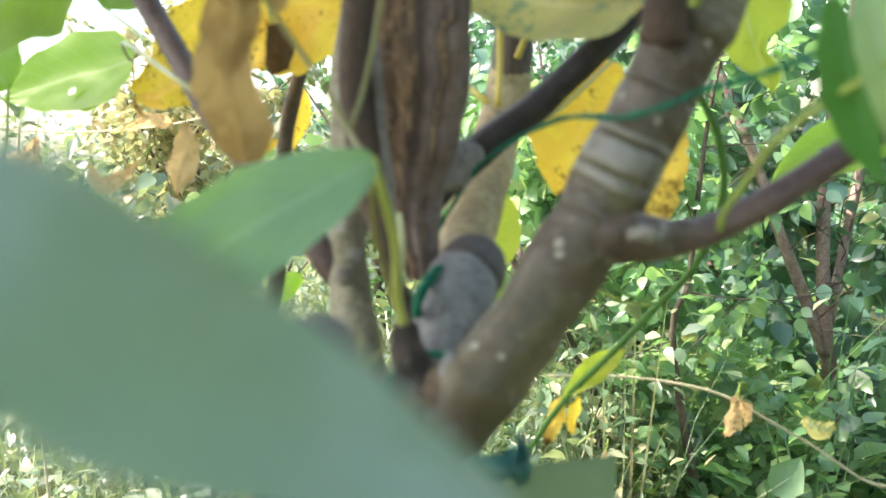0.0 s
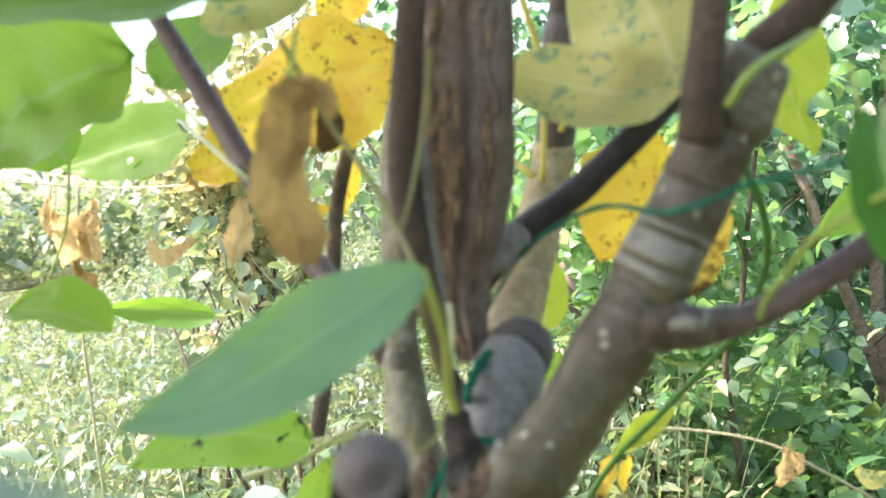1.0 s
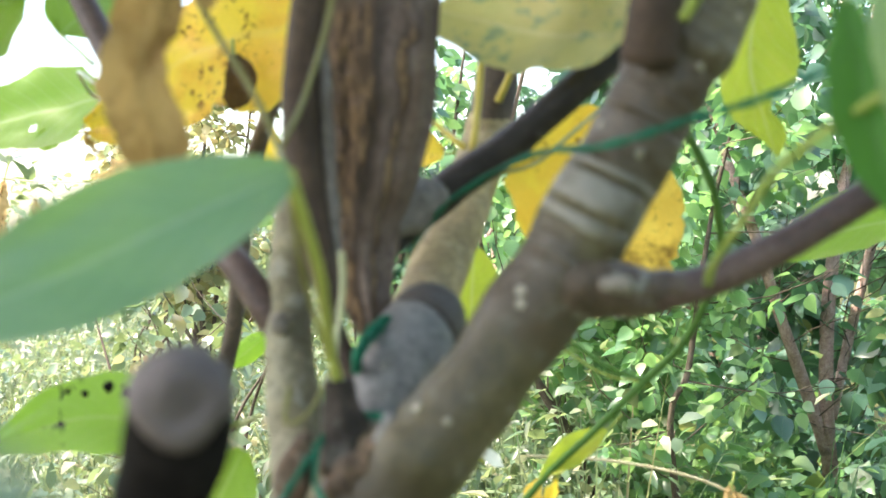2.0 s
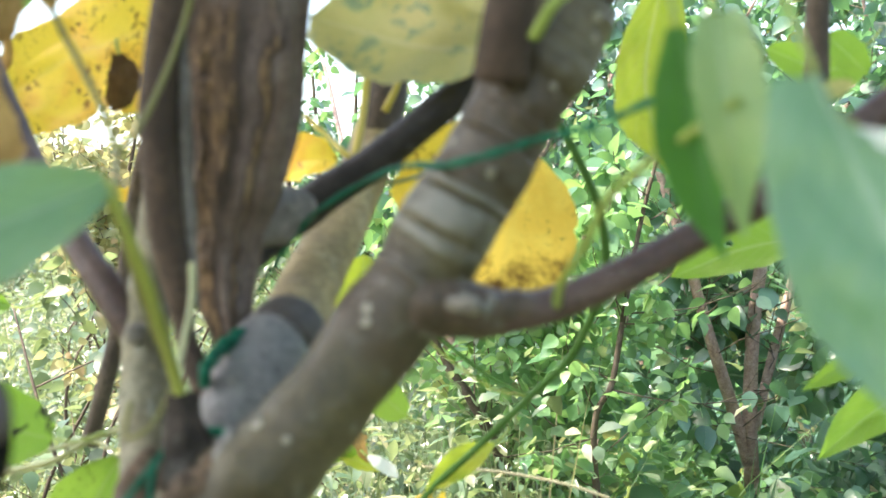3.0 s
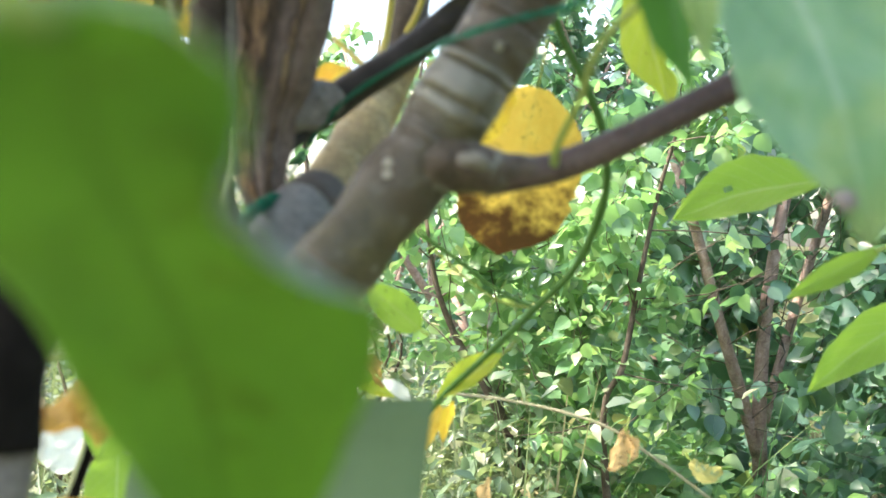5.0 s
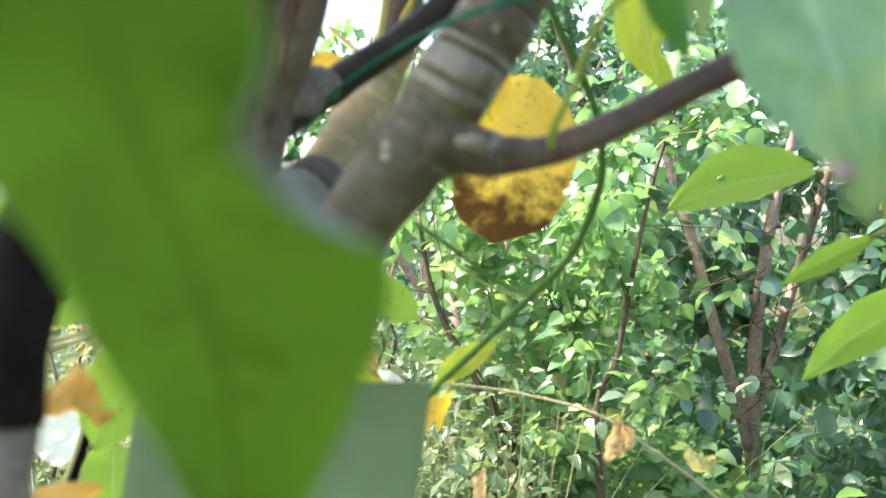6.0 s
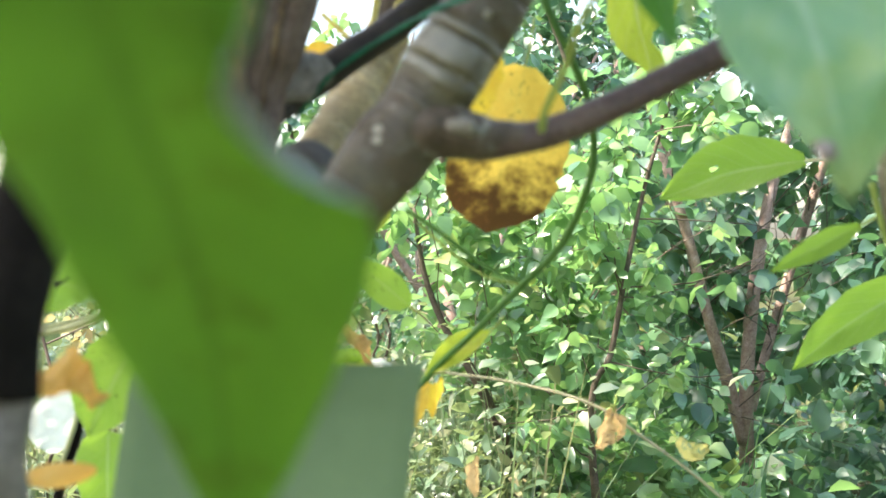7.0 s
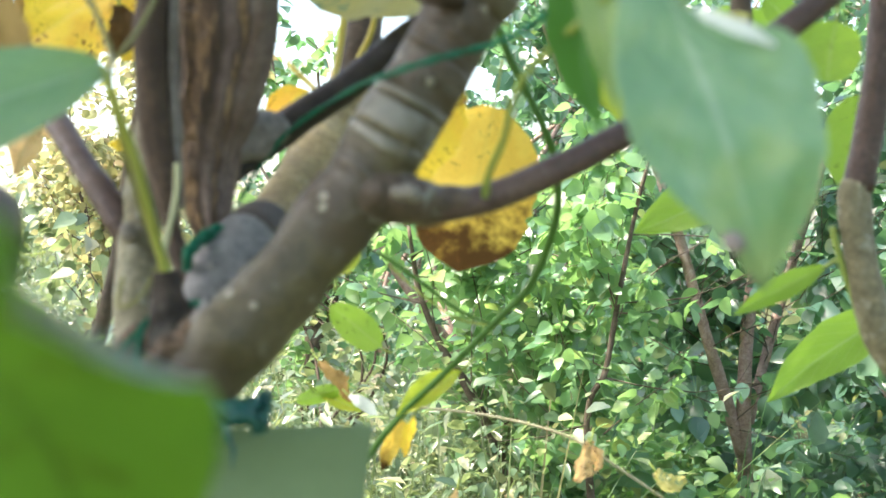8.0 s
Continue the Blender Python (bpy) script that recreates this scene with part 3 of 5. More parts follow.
limb("shoot", [(0.0087, 0.4852, 1.3076, 0.0076), (0.0098, 0.4807, 1.3213, 0.0065), (0.0133, 0.4807, 1.3419, 0.0057), (0.0185, 0.4807, 1.3759, 0.0052), (0.0238, 0.4807, 1.4164, 0.0043), (0.0251, 0.4659, 1.4573, 0.0030), (0.02, 0.25, 2.0, 0.003)], BARK_DARK, tree, "dark upright shoot", 24, 16, 0.05)
limb("shoot", [(0.0255, 0.5114, 1.3293, 0.0047), (0.0334, 0.5114, 1.3350, 0.0069), (0.0471, 0.5114, 1.3447, 0.0069), (0.0692, 0.5114, 1.3672, 0.0057), (0.0971, 0.5114, 1.3987, 0.0048), (0.1252, 0.5114, 1.4385, 0.0036), (0.32, 0.45, 1.95, 0.003)], BARK_DARK, tree, "dark slanting shoot", 24, 16, 0.05)
limb("scarred_limb", [(-0.0744, 0.5600, 1.2320, 0.0048), (-0.0755, 0.5605, 1.2411, 0.0075), (-0.0764, 0.5620, 1.2539, 0.0096), (-0.0753, 0.5600, 1.2722, 0.0119), (-0.0719, 0.5570, 1.2902, 0.0156), (-0.0698, 0.5570, 1.3084, 0.0180), (-0.0690, 0.5570, 1.3266, 0.0189), (-0.0611, 0.5569, 1.3763, 0.0155), (-0.0557, 0.5569, 1.4214, 0.0142), (-0.0510, 0.5569, 1.4661, 0.0129), (-0.0467, 0.5512, 1.5120, 0.0106), (-0.2000, 0.4200, 1.9500, 0.0070), (-0.2600, 0.3400, 2.2000, 0.0030)], BARK_SCAR, tree, "thick dark limb with split, flaking bark", 240, 72, 0.12, 60, None, 0.16, (0.86, 0.084))
limb("stem", [(-0.0750, 0.5284, 1.2185, 0.0040), (-0.0819, 0.5318, 1.2347, 0.0032), (-0.0846, 0.5318, 1.2499, 0.0041), (-0.0885, 0.5318, 1.2702, 0.0056), (-0.0904, 0.5318, 1.2956, 0.0060), (-0.0893, 0.5318, 1.3211, 0.0055), (-0.0757, 0.5318, 1.4056, 0.0054), (-0.0712, 0.5318, 1.4483, 0.0049), (-0.0663, 0.5227, 1.4943, 0.0039), (-0.3400, 0.3000, 1.9500, 0.0030)], BARK_DARK, tree, "dark brown upright stem", 50, 18, 0.1, 60, None, 0.06)
limb("bark_strip", [(-0.0802, 0.5370, 1.2449, 0.0010), (-0.0812, 0.5350, 1.2552, 0.0015), (-0.0822, 0.5340, 1.2705, 0.0021), (-0.0827, 0.5330, 1.2875, 0.0022), (-0.0832, 0.5330, 1.3045, 0.0021), (-0.0840, 0.5340, 1.3217, 0.0017), (-0.0856, 0.5380, 1.3379, 0.0005)], BARK_PEEL, tree, "pale strip of bark peeling from the split", 60, 12, 0.35, 130)
limb("stub", [(-0.0732, 0.4943, 1.2000, 0.0083), (-0.0751, 0.4977, 1.2093, 0.0064), (-0.0768, 0.5000, 1.2174, 0.0055), (-0.0775, 0.5000, 1.2238, 0.0040)], BARK_STUB, tree, "short dark stub", 40, 24, 0.28, 140, None, 0.12)
limb("burr", [(-0.0780, 0.4886, 1.1937, 0.0030), (-0.0730, 0.4852, 1.1987, 0.0047), (-0.0681, 0.4864, 1.2037, 0.0044), (-0.0646, 0.4898, 1.2070, 0.0033), (-0.0631, 0.4932, 1.2087, 0.0011)], BARK_BURR, tree, "lumpy brown burr in the fork", 40, 26, 0.5, 220)
limb("burr", [(-0.0949, 0.5057, 1.1861, 0.0031), (-0.0924, 0.5080, 1.1920, 0.0058), (-0.0904, 0.5114, 1.1986, 0.0051), (-0.0893, 0.5159, 1.2044, 0.0032), (-0.0890, 0.5171, 1.2067, 0.0008)], BARK_BURR, tree, "rough brown bark between the forking limbs", 30, 22, 0.35, 150)
limb("knob", [(-0.0062, 0.4900, 1.2492, 0.0012), (-0.0035, 0.4868, 1.2496, 0.0028), (-0.0006, 0.4866, 1.2494, 0.0031), (0.0020, 0.4880, 1.2486, 0.0024), (0.0040, 0.4905, 1.2480, 0.0008)], BARK_KNOB, tree, "pale grey knob on the node", 30, 20, 0.55, 190)
limb("pale_limb", [(-0.0886, 0.5227, 1.1800, 0.0122), (-0.0964, 0.5455, 1.1993, 0.0093), (-0.1004, 0.5569, 1.2224, 0.0082), (-0.1021, 0.5682, 1.2469, 0.0073), (-0.0990, 0.5853, 1.2817, 0.0095), (-0.1001, 0.6023, 1.3114, 0.0084), (-0.0987, 0.6137, 1.3328, 0.0066), (-0.0980, 0.6137, 1.3375, 0.0047)], BARK_PALE, tree, "pale lichen-grey limb with a cut top", 60, 22, 0.08)
limb("knot", [(-0.1004, 0.5512, 1.2356, 0.0035), (-0.1032, 0.5500, 1.2361, 0.0038), (-0.1049, 0.5500, 1.2363, 0.0019)], BARK_KNOB, tree, "", 8, 12, 0.1)
limb("back_limb", [(-0.0633, 0.5910, 1.2282, 0.0135), (-0.0578, 0.6137, 1.2426, 0.0113), (-0.0490, 0.6535, 1.2693, 0.0110), (-0.0400, 0.6933, 1.2969, 0.0104), (-0.0362, 0.7047, 1.3109, 0.0104), (-0.0350, 0.7069, 1.3154, 0.0073)], BARK_TAN, tree, "pale olive limb behind the fork", 50, 20, 0.1)
limb("back_shoot", [(-0.0381, 0.6990, 1.3044, 0.0072), (-0.0347, 0.7047, 1.3181, 0.0097), (-0.0321, 0.7160, 1.3389, 0.0094), (-0.0300, 0.7274, 1.3629, 0.0085), (-0.0257, 0.7501, 1.3794, 0.0088), (-0.0180, 0.7501, 1.4136, 0.0082)], BARK_TWIG, tree, "dark brown shoot", 30, 16, 0.06)
limb("sawn_stub", [(-0.0683, 0.5114, 1.2000, 0.0095), (-0.0654, 0.5227, 1.2126, 0.0122), (-0.0622, 0.5341, 1.2236, 0.0139), (-0.0584, 0.5455, 1.2319, 0.0129), (-0.0539, 0.5512, 1.2380, 0.0103)], BARK_GREY, tree, "smooth grey sawn-off stub", 40, 26, 0.05)
limb("cut_face", [(-0.0570, 0.5460, 1.2332, 0.0124), (-0.0549, 0.5506, 1.2363, 0.0122), (-0.0533, 0.5534, 1.2389, 0.0111), (-0.0523, 0.5557, 1.2406, 0.0085), (-0.0520, 0.5557, 1.2413, 0.0035)], CUT_DARK, tree, "dark weathered saw cut", 20, 26, 0.09)
limb("dark_branch", [(-0.0728, 0.5659, 1.2540, 0.0036), (-0.0648, 0.5796, 1.2655, 0.0060), (-0.0556, 0.5853, 1.2740, 0.0066), (-0.0451, 0.5853, 1.2819, 0.0064), (-0.0289, 0.5830, 1.2923, 0.0060), (-0.0083, 0.5796, 1.3089, 0.0056), (0.0091, 0.5853, 1.3243, 0.0053), (0.0285, 0.6023, 1.3484, 0.0057), (0.0373, 0.6137, 1.3971, 0.0051), (0.0439, 0.6137, 1.4602, 0.0041), (0.0456, 0.5910, 1.5131, 0.0022)], BARK_BRANCH, tree, "blackish slanting branch", 60, 18, 0.08)
limb("collar", [(-0.0720, 0.5640, 1.2650, 0.0058), (-0.0650, 0.5700, 1.2715, 0.0086), (-0.0585, 0.5750, 1.2745, 0.0082), (-0.0530, 0.5790, 1.2765, 0.0056), (-0.0500, 0.5810, 1.2778, 0.0015)], BARK_PEEL, tree, "grey callus where the dark branch joins", 30, 22, 0.28, 120)
limb("twig", [(-0.1034, 0.5739, 1.2263, 0.0041), (-0.1069, 0.5637, 1.2354, 0.0051), (-0.1171, 0.5682, 1.2507, 0.0055), (-0.1297, 0.5796, 1.2646, 0.0051), (-0.1591, 0.6137, 1.2979, 0.0055), (-0.1797, 0.6364, 1.3296, 0.0053), (-0.1921, 0.6478, 1.3496, 0.0054), (-0.2103, 0.6592, 1.3814, 0.0047), (-0.2313, 0.6705, 1.4189, 0.0042)], BARK_PURPLE, tree, "purple-brown slanting twig", 60, 14, 0.06)
limb("twig", [(-0.1369, 0.7956, 1.3592, 0.0035), (-0.1523, 0.7843, 1.3192, 0.0044), (-0.1620, 0.7843, 1.2822, 0.0044), (-0.1696, 0.7842, 1.2219, 0.0047), (-0.1762, 0.7842, 1.1940, 0.0045), (-0.1846, 0.7842, 1.1604, 0.0048)], BARK_TWIG, tree, "thin dark twig", 40, 10, 0.08)
limb("sawn_limb", [(-0.1, 0.5, 0.95, 0.022), (-0.1046, 0.4318, 1.0948, 0.0110), (-0.0975, 0.3692, 1.1599, 0.0083), (-0.0938, 0.3620, 1.1847, 0.0077)], BARK_PEEL, tree, "grey lower limb", 40, 22, 0.08)
limb("sawn_stub", [(-0.0935, 0.3613, 1.1824, 0.0084), (-0.0928, 0.3620, 1.2000, 0.0084), (-0.0890, 0.3670, 1.2189, 0.0082), (-0.0863, 0.3670, 1.2274, 0.0091), (-0.0850, 0.3670, 1.2341, 0.0094), (-0.0843, 0.3670, 1.2398, 0.0082), (-0.0847, 0.3675, 1.2431, 0.0056), (-0.0851, 0.3680, 1.2446, 0.0015)], BARK_BLACK, tree, "near-black sawn stub", 60, 28, 0.07)
limb("cut_face", [(-0.0835, 0.3640, 1.2374, 0.0086), (-0.0828, 0.3590, 1.2379, 0.0079), (-0.0822, 0.3567, 1.2381, 0.0058), (-0.0819, 0.3560, 1.2380, 0.0020)], CUT_GREY, tree, "greyish weathered cut", 16, 26, 0.25, 120)
limb("twig", [(0.1347, 0.6364, 1.3867, 0.0043), (0.1342, 0.6364, 1.3565, 0.0045), (0.1340, 0.6364, 1.3349, 0.0048), (0.1339, 0.6364, 1.3069, 0.0048), (0.1410, 0.6478, 1.2795, 0.0044)], BARK_TWIG, tree, "upright brown twig", 24, 14, 0.06)

limb("outer_branch", [(0.2101, 0.6790, 1.3862, 0.0058), (0.2084, 0.6790, 1.3372, 0.0062), (0.2047, 0.6790, 1.2983, 0.0066), (0.1985, 0.6790, 1.2600, 0.0072)], BARK_PURPLE, tree, "purple-brown branch end", 24, 14, 0.05)
limb("outer_branch", [(0.1989, 0.6790, 1.2633, 0.0070), (0.1970, 0.6790, 1.2563, 0.0077), (0.1995, 0.6790, 1.2335, 0.0076), (0.2057, 0.6790, 1.2077, 0.0082), (0.2185, 0.6790, 1.1820, 0.0086), (0.2700, 0.6600, 1.1200, 0.0100)], BARK_PALE, tree, "pale grey lower branch", 30, 16, 0.06)
stalk([(0.1869, 0.6790, 1.2437), (0.1919, 0.6790, 1.2257), (0.1990, 0.6790, 1.2055)], 0.0016, STALK, tree)

# leaves of the grafted tree
NEAR = dict(mid=[(-0.0233, 0.1820, 1.2379), (-0.0269, 0.2030, 1.2308), (-0.0286, 0.2320, 1.2186), (-0.0285, 0.2520, 1.2027), (-0.0293, 0.2670, 1.1806)], side=[(0.946, 0.015, 0.325), (0.946, 0.015, 0.325), (0.962, 0.014, 0.274), (0.992, 0.011, 0.124), (1.000, 0.009, 0.025)], fold=6, wave=0.1, seed=1, prof=((0, 0.8, 0.8), (0.05, 5.5, 6), (0.12, 9.5, 9.6), (0.25, 11.2, 10.6), (0.34, 12, 11), (0.41, 12.6, 13.5), (0.48, 12.6, 18), (0.57, 12.2, 19), (0.68, 11, 17), (0.8, 9.5, 13), (0.9, 6.5, 8.5), (0.96, 4, 5), (1, 0.3, 0.3)), ns=56, nu=14, rolled=(0.33, 0.2, 165.0), crinkle=0.02, ragged=0.01)
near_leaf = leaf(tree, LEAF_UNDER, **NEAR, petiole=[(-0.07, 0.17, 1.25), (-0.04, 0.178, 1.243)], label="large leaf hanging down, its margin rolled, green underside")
leaf(near_leaf, LEAF_SKY_SHEEN, **NEAR, lift=0.0003, name="upper_side", label="waxy upper side, the sky's bluish sheen put into its colour")
leaf(tree, LEAF_WAXY, [(-0.0852, 0.1680, 1.2871), (-0.0703, 0.1720, 1.2769), (-0.0656, 0.1820, 1.2702), (-0.0617, 0.1950, 1.2630), (-0.0543, 0.2050, 1.2546), (-0.0377, 0.2150, 1.2405)], [(0.546, 0.170, 0.820), (0.546, 0.170, 0.820), (0.546, 0.170, 0.820), (0.546, 0.170, 0.820), (0.546, 0.170, 0.820), (0.546, 0.170, 0.820)], fold=8, wave=0.05, seed=2, prof=((0, 0.6, 0.6), (0.1, 5, 3.5), (0.25, 9, 5.3), (0.4, 10.5, 6), (0.6, 9.5, 6.6), (0.75, 7.5, 6.4), (0.9, 4, 3.8), (1, 0.2, 0.2)), ns=40, nu=10, crinkle=0.02, ragged=0.01, petiole=[(-0.13, 0.15, 1.32), (-0.11, 0.16, 1.305)], label="waxy leaf close by, slanting downward, sky sheen put into its colour")
leaf(tree, LEAF_PALEBLUE, [(-0.0745, 0.4180, 1.2774), (-0.0982, 0.4020, 1.2657), (-0.1213, 0.3850, 1.2541), (-0.1466, 0.3750, 1.2483)], [(0.446, 0.463, 0.766), (0.446, 0.463, 0.766), (0.446, 0.463, 0.766), (0.446, 0.463, 0.766)], fold=10, wave=0.06, seed=2, prof=((0, 2.5, 2.5), (0.05, 5.5, 5.5), (0.15, 9, 10), (0.35, 12.2, 14.2), (0.55, 11.5, 13.5), (0.75, 8, 9), (0.9, 3.6, 4), (1, 0.2, 0.2)), ns=28, nu=8, ragged=0.015, petiole=[(-0.0766, 0.5000, 1.2220), (-0.0774, 0.4900, 1.2333), (-0.0747, 0.4650, 1.2457), (-0.0730, 0.4450, 1.2564)], petiole_r=0.0016, petiole_mat=STALK_LIME, label="blue-green leaf on a yellow-green stalk")
leaf(tree, LEAF_TIPPED, [(0.0347, 0.8000, 1.3084), (0.0256, 0.8000, 1.2632), (0.0159, 0.8250, 1.2159)], [(0.984, 0.005, -0.177), (0.984, 0.005, -0.177), (0.984, 0.005, -0.177)], fold=12, wave=0.06, seed=3, prof=((0, 6, 6), (0.08, 20, 18), (0.25, 32, 30), (0.5, 36, 34), (0.75, 30, 30), (0.9, 18, 17), (1, 2, 2)), ragged=0.07, crinkle=0.012, ns=30, nu=9, label="yellow leaf, brown at its lower end")
leaf(tree, LEAF_YELLOW, [(0.0112, 0.6900, 1.3149), (-0.0031, 0.7000, 1.2860), (-0.0167, 0.7150, 1.2535)], [(0.936, 0.158, -0.315), (0.936, 0.158, -0.315), (0.936, 0.158, -0.315)], fold=10, wave=0.08, seed=63, prof=((0, 5, 5), (0.1, 14, 12), (0.35, 25, 20), (0.6, 27, 20), (0.85, 14, 12), (1, 1, 1)), ragged=0.07, crinkle=0.06, ns=26, nu=8, petiole=[(-0.0376, 0.7000, 1.2881), (-0.0181, 0.6900, 1.2919), (-0.0026, 0.6850, 1.3034)], petiole_mat=STALK_PALE, label="yellow leaf with a ragged brown margin")
leaf(tree, LEAF_YELLOW, [(-0.0607, 0.7800, 1.3030), (-0.0794, 0.7900, 1.3034), (-0.0993, 0.8000, 1.2886)], [(0.377, 0.199, 0.905), (0.377, 0.199, 0.905), (0.377, 0.199, 0.905)], fold=16, wave=0.08, seed=30, prof=((0, 3, 3), (0.2, 9, 10), (0.5, 14, 16), (0.8, 9, 10), (1, 1, 1)), ragged=0.05, crinkle=0.06, nu=6)
leaf(tree, LEAF_YELLOW, [(-0.1625, 0.8600, 1.3258), (-0.1634, 0.8650, 1.3060), (-0.1714, 0.8700, 1.2856)], [(0.935, 0.350, -0.063), (0.935, 0.350, -0.063), (0.935, 0.350, -0.063)], fold=14, wave=0.1, seed=32, prof=((0, 1, 1), (0.3, 7, 6), (0.7, 8, 6), (1, 1, 1)), ragged=0.1, crinkle=0.15)
leaf(tree, LEAF_YELLOW, [(-0.1759, 0.8500, 1.2912), (-0.1849, 0.8500, 1.2873), (-0.1945, 0.8500, 1.2890)], [(0.243, 0.334, 0.911), (0.243, 0.334, 0.911), (0.243, 0.334, 0.911)], fold=14, wave=0.1, seed=64, prof=((0, 1, 1), (0.3, 4, 5), (0.7, 4, 5), (1, 0.5, 0.5)), ragged=0.1, crinkle=0.15)
leaf(tree, LEAF_YELLOW, [(-0.1117, 0.7350, 1.3651), (-0.1709, 0.7500, 1.3554), (-0.2380, 0.7650, 1.3216)], [(0.399, 0.165, 0.902), (0.399, 0.165, 0.902), (0.399, 0.165, 0.902)], fold=6, wave=0.1, seed=4, prof=((0, 16, 10), (0.08, 35, 21), (0.3, 44, 34), (0.55, 36, 32), (0.75, 36, 23), (0.9, 27, 14), (1, 8, 5)), ragged=0.06, crinkle=0.12, ns=30, nu=9, label="large yellow leaf with red-brown specks")
leaf(tree, LEAF_BROWN, [(-0.2145, 0.7480, 1.3673), (-0.2113, 0.7450, 1.3506), (-0.2168, 0.7480, 1.3380)], [(0.924, 0.377, -0.062), (0.924, 0.377, -0.062), (0.924, 0.377, -0.062)], fold=30, wave=0.3, seed=61, prof=((0, 0.5, 0.5), (0.3, 2.5, 2), (0.6, 3.5, 2.5), (1, 0.4, 0.4)), ragged=0.2, crinkle=0.4)
leaf(tree, LEAF_BROWN, [(-0.2368, 0.7600, 1.3171), (-0.2336, 0.7580, 1.3099), (-0.2284, 0.7580, 1.3056)], [(0.627, 0.306, -0.716), (0.627, 0.306, -0.716), (0.627, 0.306, -0.716)], fold=30, wave=0.3, seed=62, prof=((0, 0.5, 0.5), (0.4, 4, 3), (0.7, 3.5, 2.5), (1, 0.4, 0.4)), ragged=0.2, crinkle=0.4)
leaf(tree, LEAF_BROWN, [(-0.1183, 0.4860, 1.3395), (-0.1185, 0.4720, 1.3219), (-0.1199, 0.4660, 1.3036), (-0.1187, 0.4700, 1.2789)], [(0.895, 0.439, -0.080), (0.929, 0.362, -0.083), (0.990, -0.113, -0.089), (0.929, 0.362, -0.083)], fold=26, wave=0.22, seed=5, prof=((0, 1.5, 1.5), (0.12, 7, 8.5), (0.3, 9.5, 8.5), (0.5, 10.5, 8.5), (0.7, 10, 10.5), (0.9, 8, 13), (1, 2, 5)), ragged=0.07, ns=44, nu=9, crinkle=0.14, label="dry brown curled leaf")
leaf(tree, LEAF_BROWN, [(-0.1170, 0.4840, 1.3378), (-0.1099, 0.4780, 1.3342), (-0.1058, 0.4760, 1.3288), (-0.1059, 0.4800, 1.3237)], [(0.531, 0.465, 0.708), (0.594, 0.451, 0.666), (0.786, 0.471, 0.401), (0.895, 0.439, -0.080)], fold=25, wave=0.2, seed=6, prof=((0, 1, 1), (0.25, 3.2, 3), (0.6, 4, 3.6), (0.85, 2.8, 2.8), (1, 0.4, 0.4)), ragged=0.09, crinkle=0.14)
leaf(tree, LEAF_DARK, [(-0.1477, 0.7000, 1.3440), (-0.1448, 0.6980, 1.3320), (-0.1500, 0.7000, 1.3198)], [(0.963, 0.263, -0.064), (0.963, 0.263, -0.064), (0.963, 0.263, -0.064)], fold=28, wave=0.2, seed=60, prof=((0, 3, 2.5), (0.4, 8, 8), (0.8, 7, 6.5), (1, 1, 1)), ragged=0.09, crinkle=0.1)
leaf(tree, LEAF_FRESH, [(-0.2725, 0.8900, 1.3484), (-0.3259, 0.9100, 1.3412), (-0.3724, 0.9200, 1.3322)], [(0.255, 0.254, 0.933), (0.255, 0.254, 0.933), (0.255, 0.254, 0.933)], fold=8, wave=0.05, seed=8, prof=((0, 13, 12), (0.12, 27, 24), (0.4, 27, 31), (0.7, 18, 23), (0.9, 7, 10), (1, 0.3, 0.3)), hole=((7, 3),), nu=6, petiole=[(-0.1643, 0.6000, 1.3092), (-0.2350, 0.7500, 1.3454), (-0.2634, 0.8500, 1.3468)], petiole_mat=STALK_PALE, label="fresh green leaf with a small hole")
leaf(tree, LEAF_SPOT, [(-0.1567, 0.6400, 1.1880), (-0.2001, 0.6520, 1.1922), (-0.2525, 0.6650, 1.1775)], [(0.153, 0.319, 0.935), (0.153, 0.319, 0.935), (0.153, 0.319, 0.935)], fold=8, wave=0.06, seed=16, prof=((0, 5, 5), (0.12, 13, 14), (0.4, 16, 19), (0.7, 12, 15), (0.9, 5, 6), (1, 0.3, 0.3)), nu=7, label="lime leaf with black blotches on its upper edge")
limb("blotch", [(-0.2081, 0.6464, 1.2036, 0.0002), (-0.2075, 0.6465, 1.2036, 0.0010), (-0.2064, 0.6465, 1.2035, 0.0012), (-0.2057, 0.6466, 1.2035, 0.0003)], BARK_BLACK, tree, "", 10, 10, 0.35, 400)
limb("blotch", [(-0.2016, 0.6464, 1.2027, 0.0003), (-0.2008, 0.6465, 1.2027, 0.0013), (-0.1994, 0.6465, 1.2026, 0.0016), (-0.1984, 0.6466, 1.2025, 0.0004)], BARK_BLACK, tree, "", 10, 10, 0.35, 400)
limb("blotch", [(-0.1925, 0.6464, 1.2055, 0.0004), (-0.1914, 0.6464, 1.2054, 0.0018), (-0.1895, 0.6465, 1.2053, 0.0022), (-0.1881, 0.6466, 1.2052, 0.0006)], BARK_BLACK, tree, "", 10, 10, 0.35, 400)
limb("blotch", [(-0.1851, 0.6464, 1.2028, 0.0004), (-0.1842, 0.6465, 1.2027, 0.0016), (-0.1824, 0.6465, 1.2026, 0.0020), (-0.1812, 0.6466, 1.2025, 0.0005)], BARK_BLACK, tree, "", 10, 10, 0.35, 400)
limb("blotch", [(-0.1829, 0.6464, 1.1879, 0.0002), (-0.1824, 0.6465, 1.1878, 0.0009), (-0.1814, 0.6465, 1.1878, 0.0011), (-0.1807, 0.6466, 1.1877, 0.0003)], BARK_BLACK, tree, "", 10, 10, 0.35, 400)
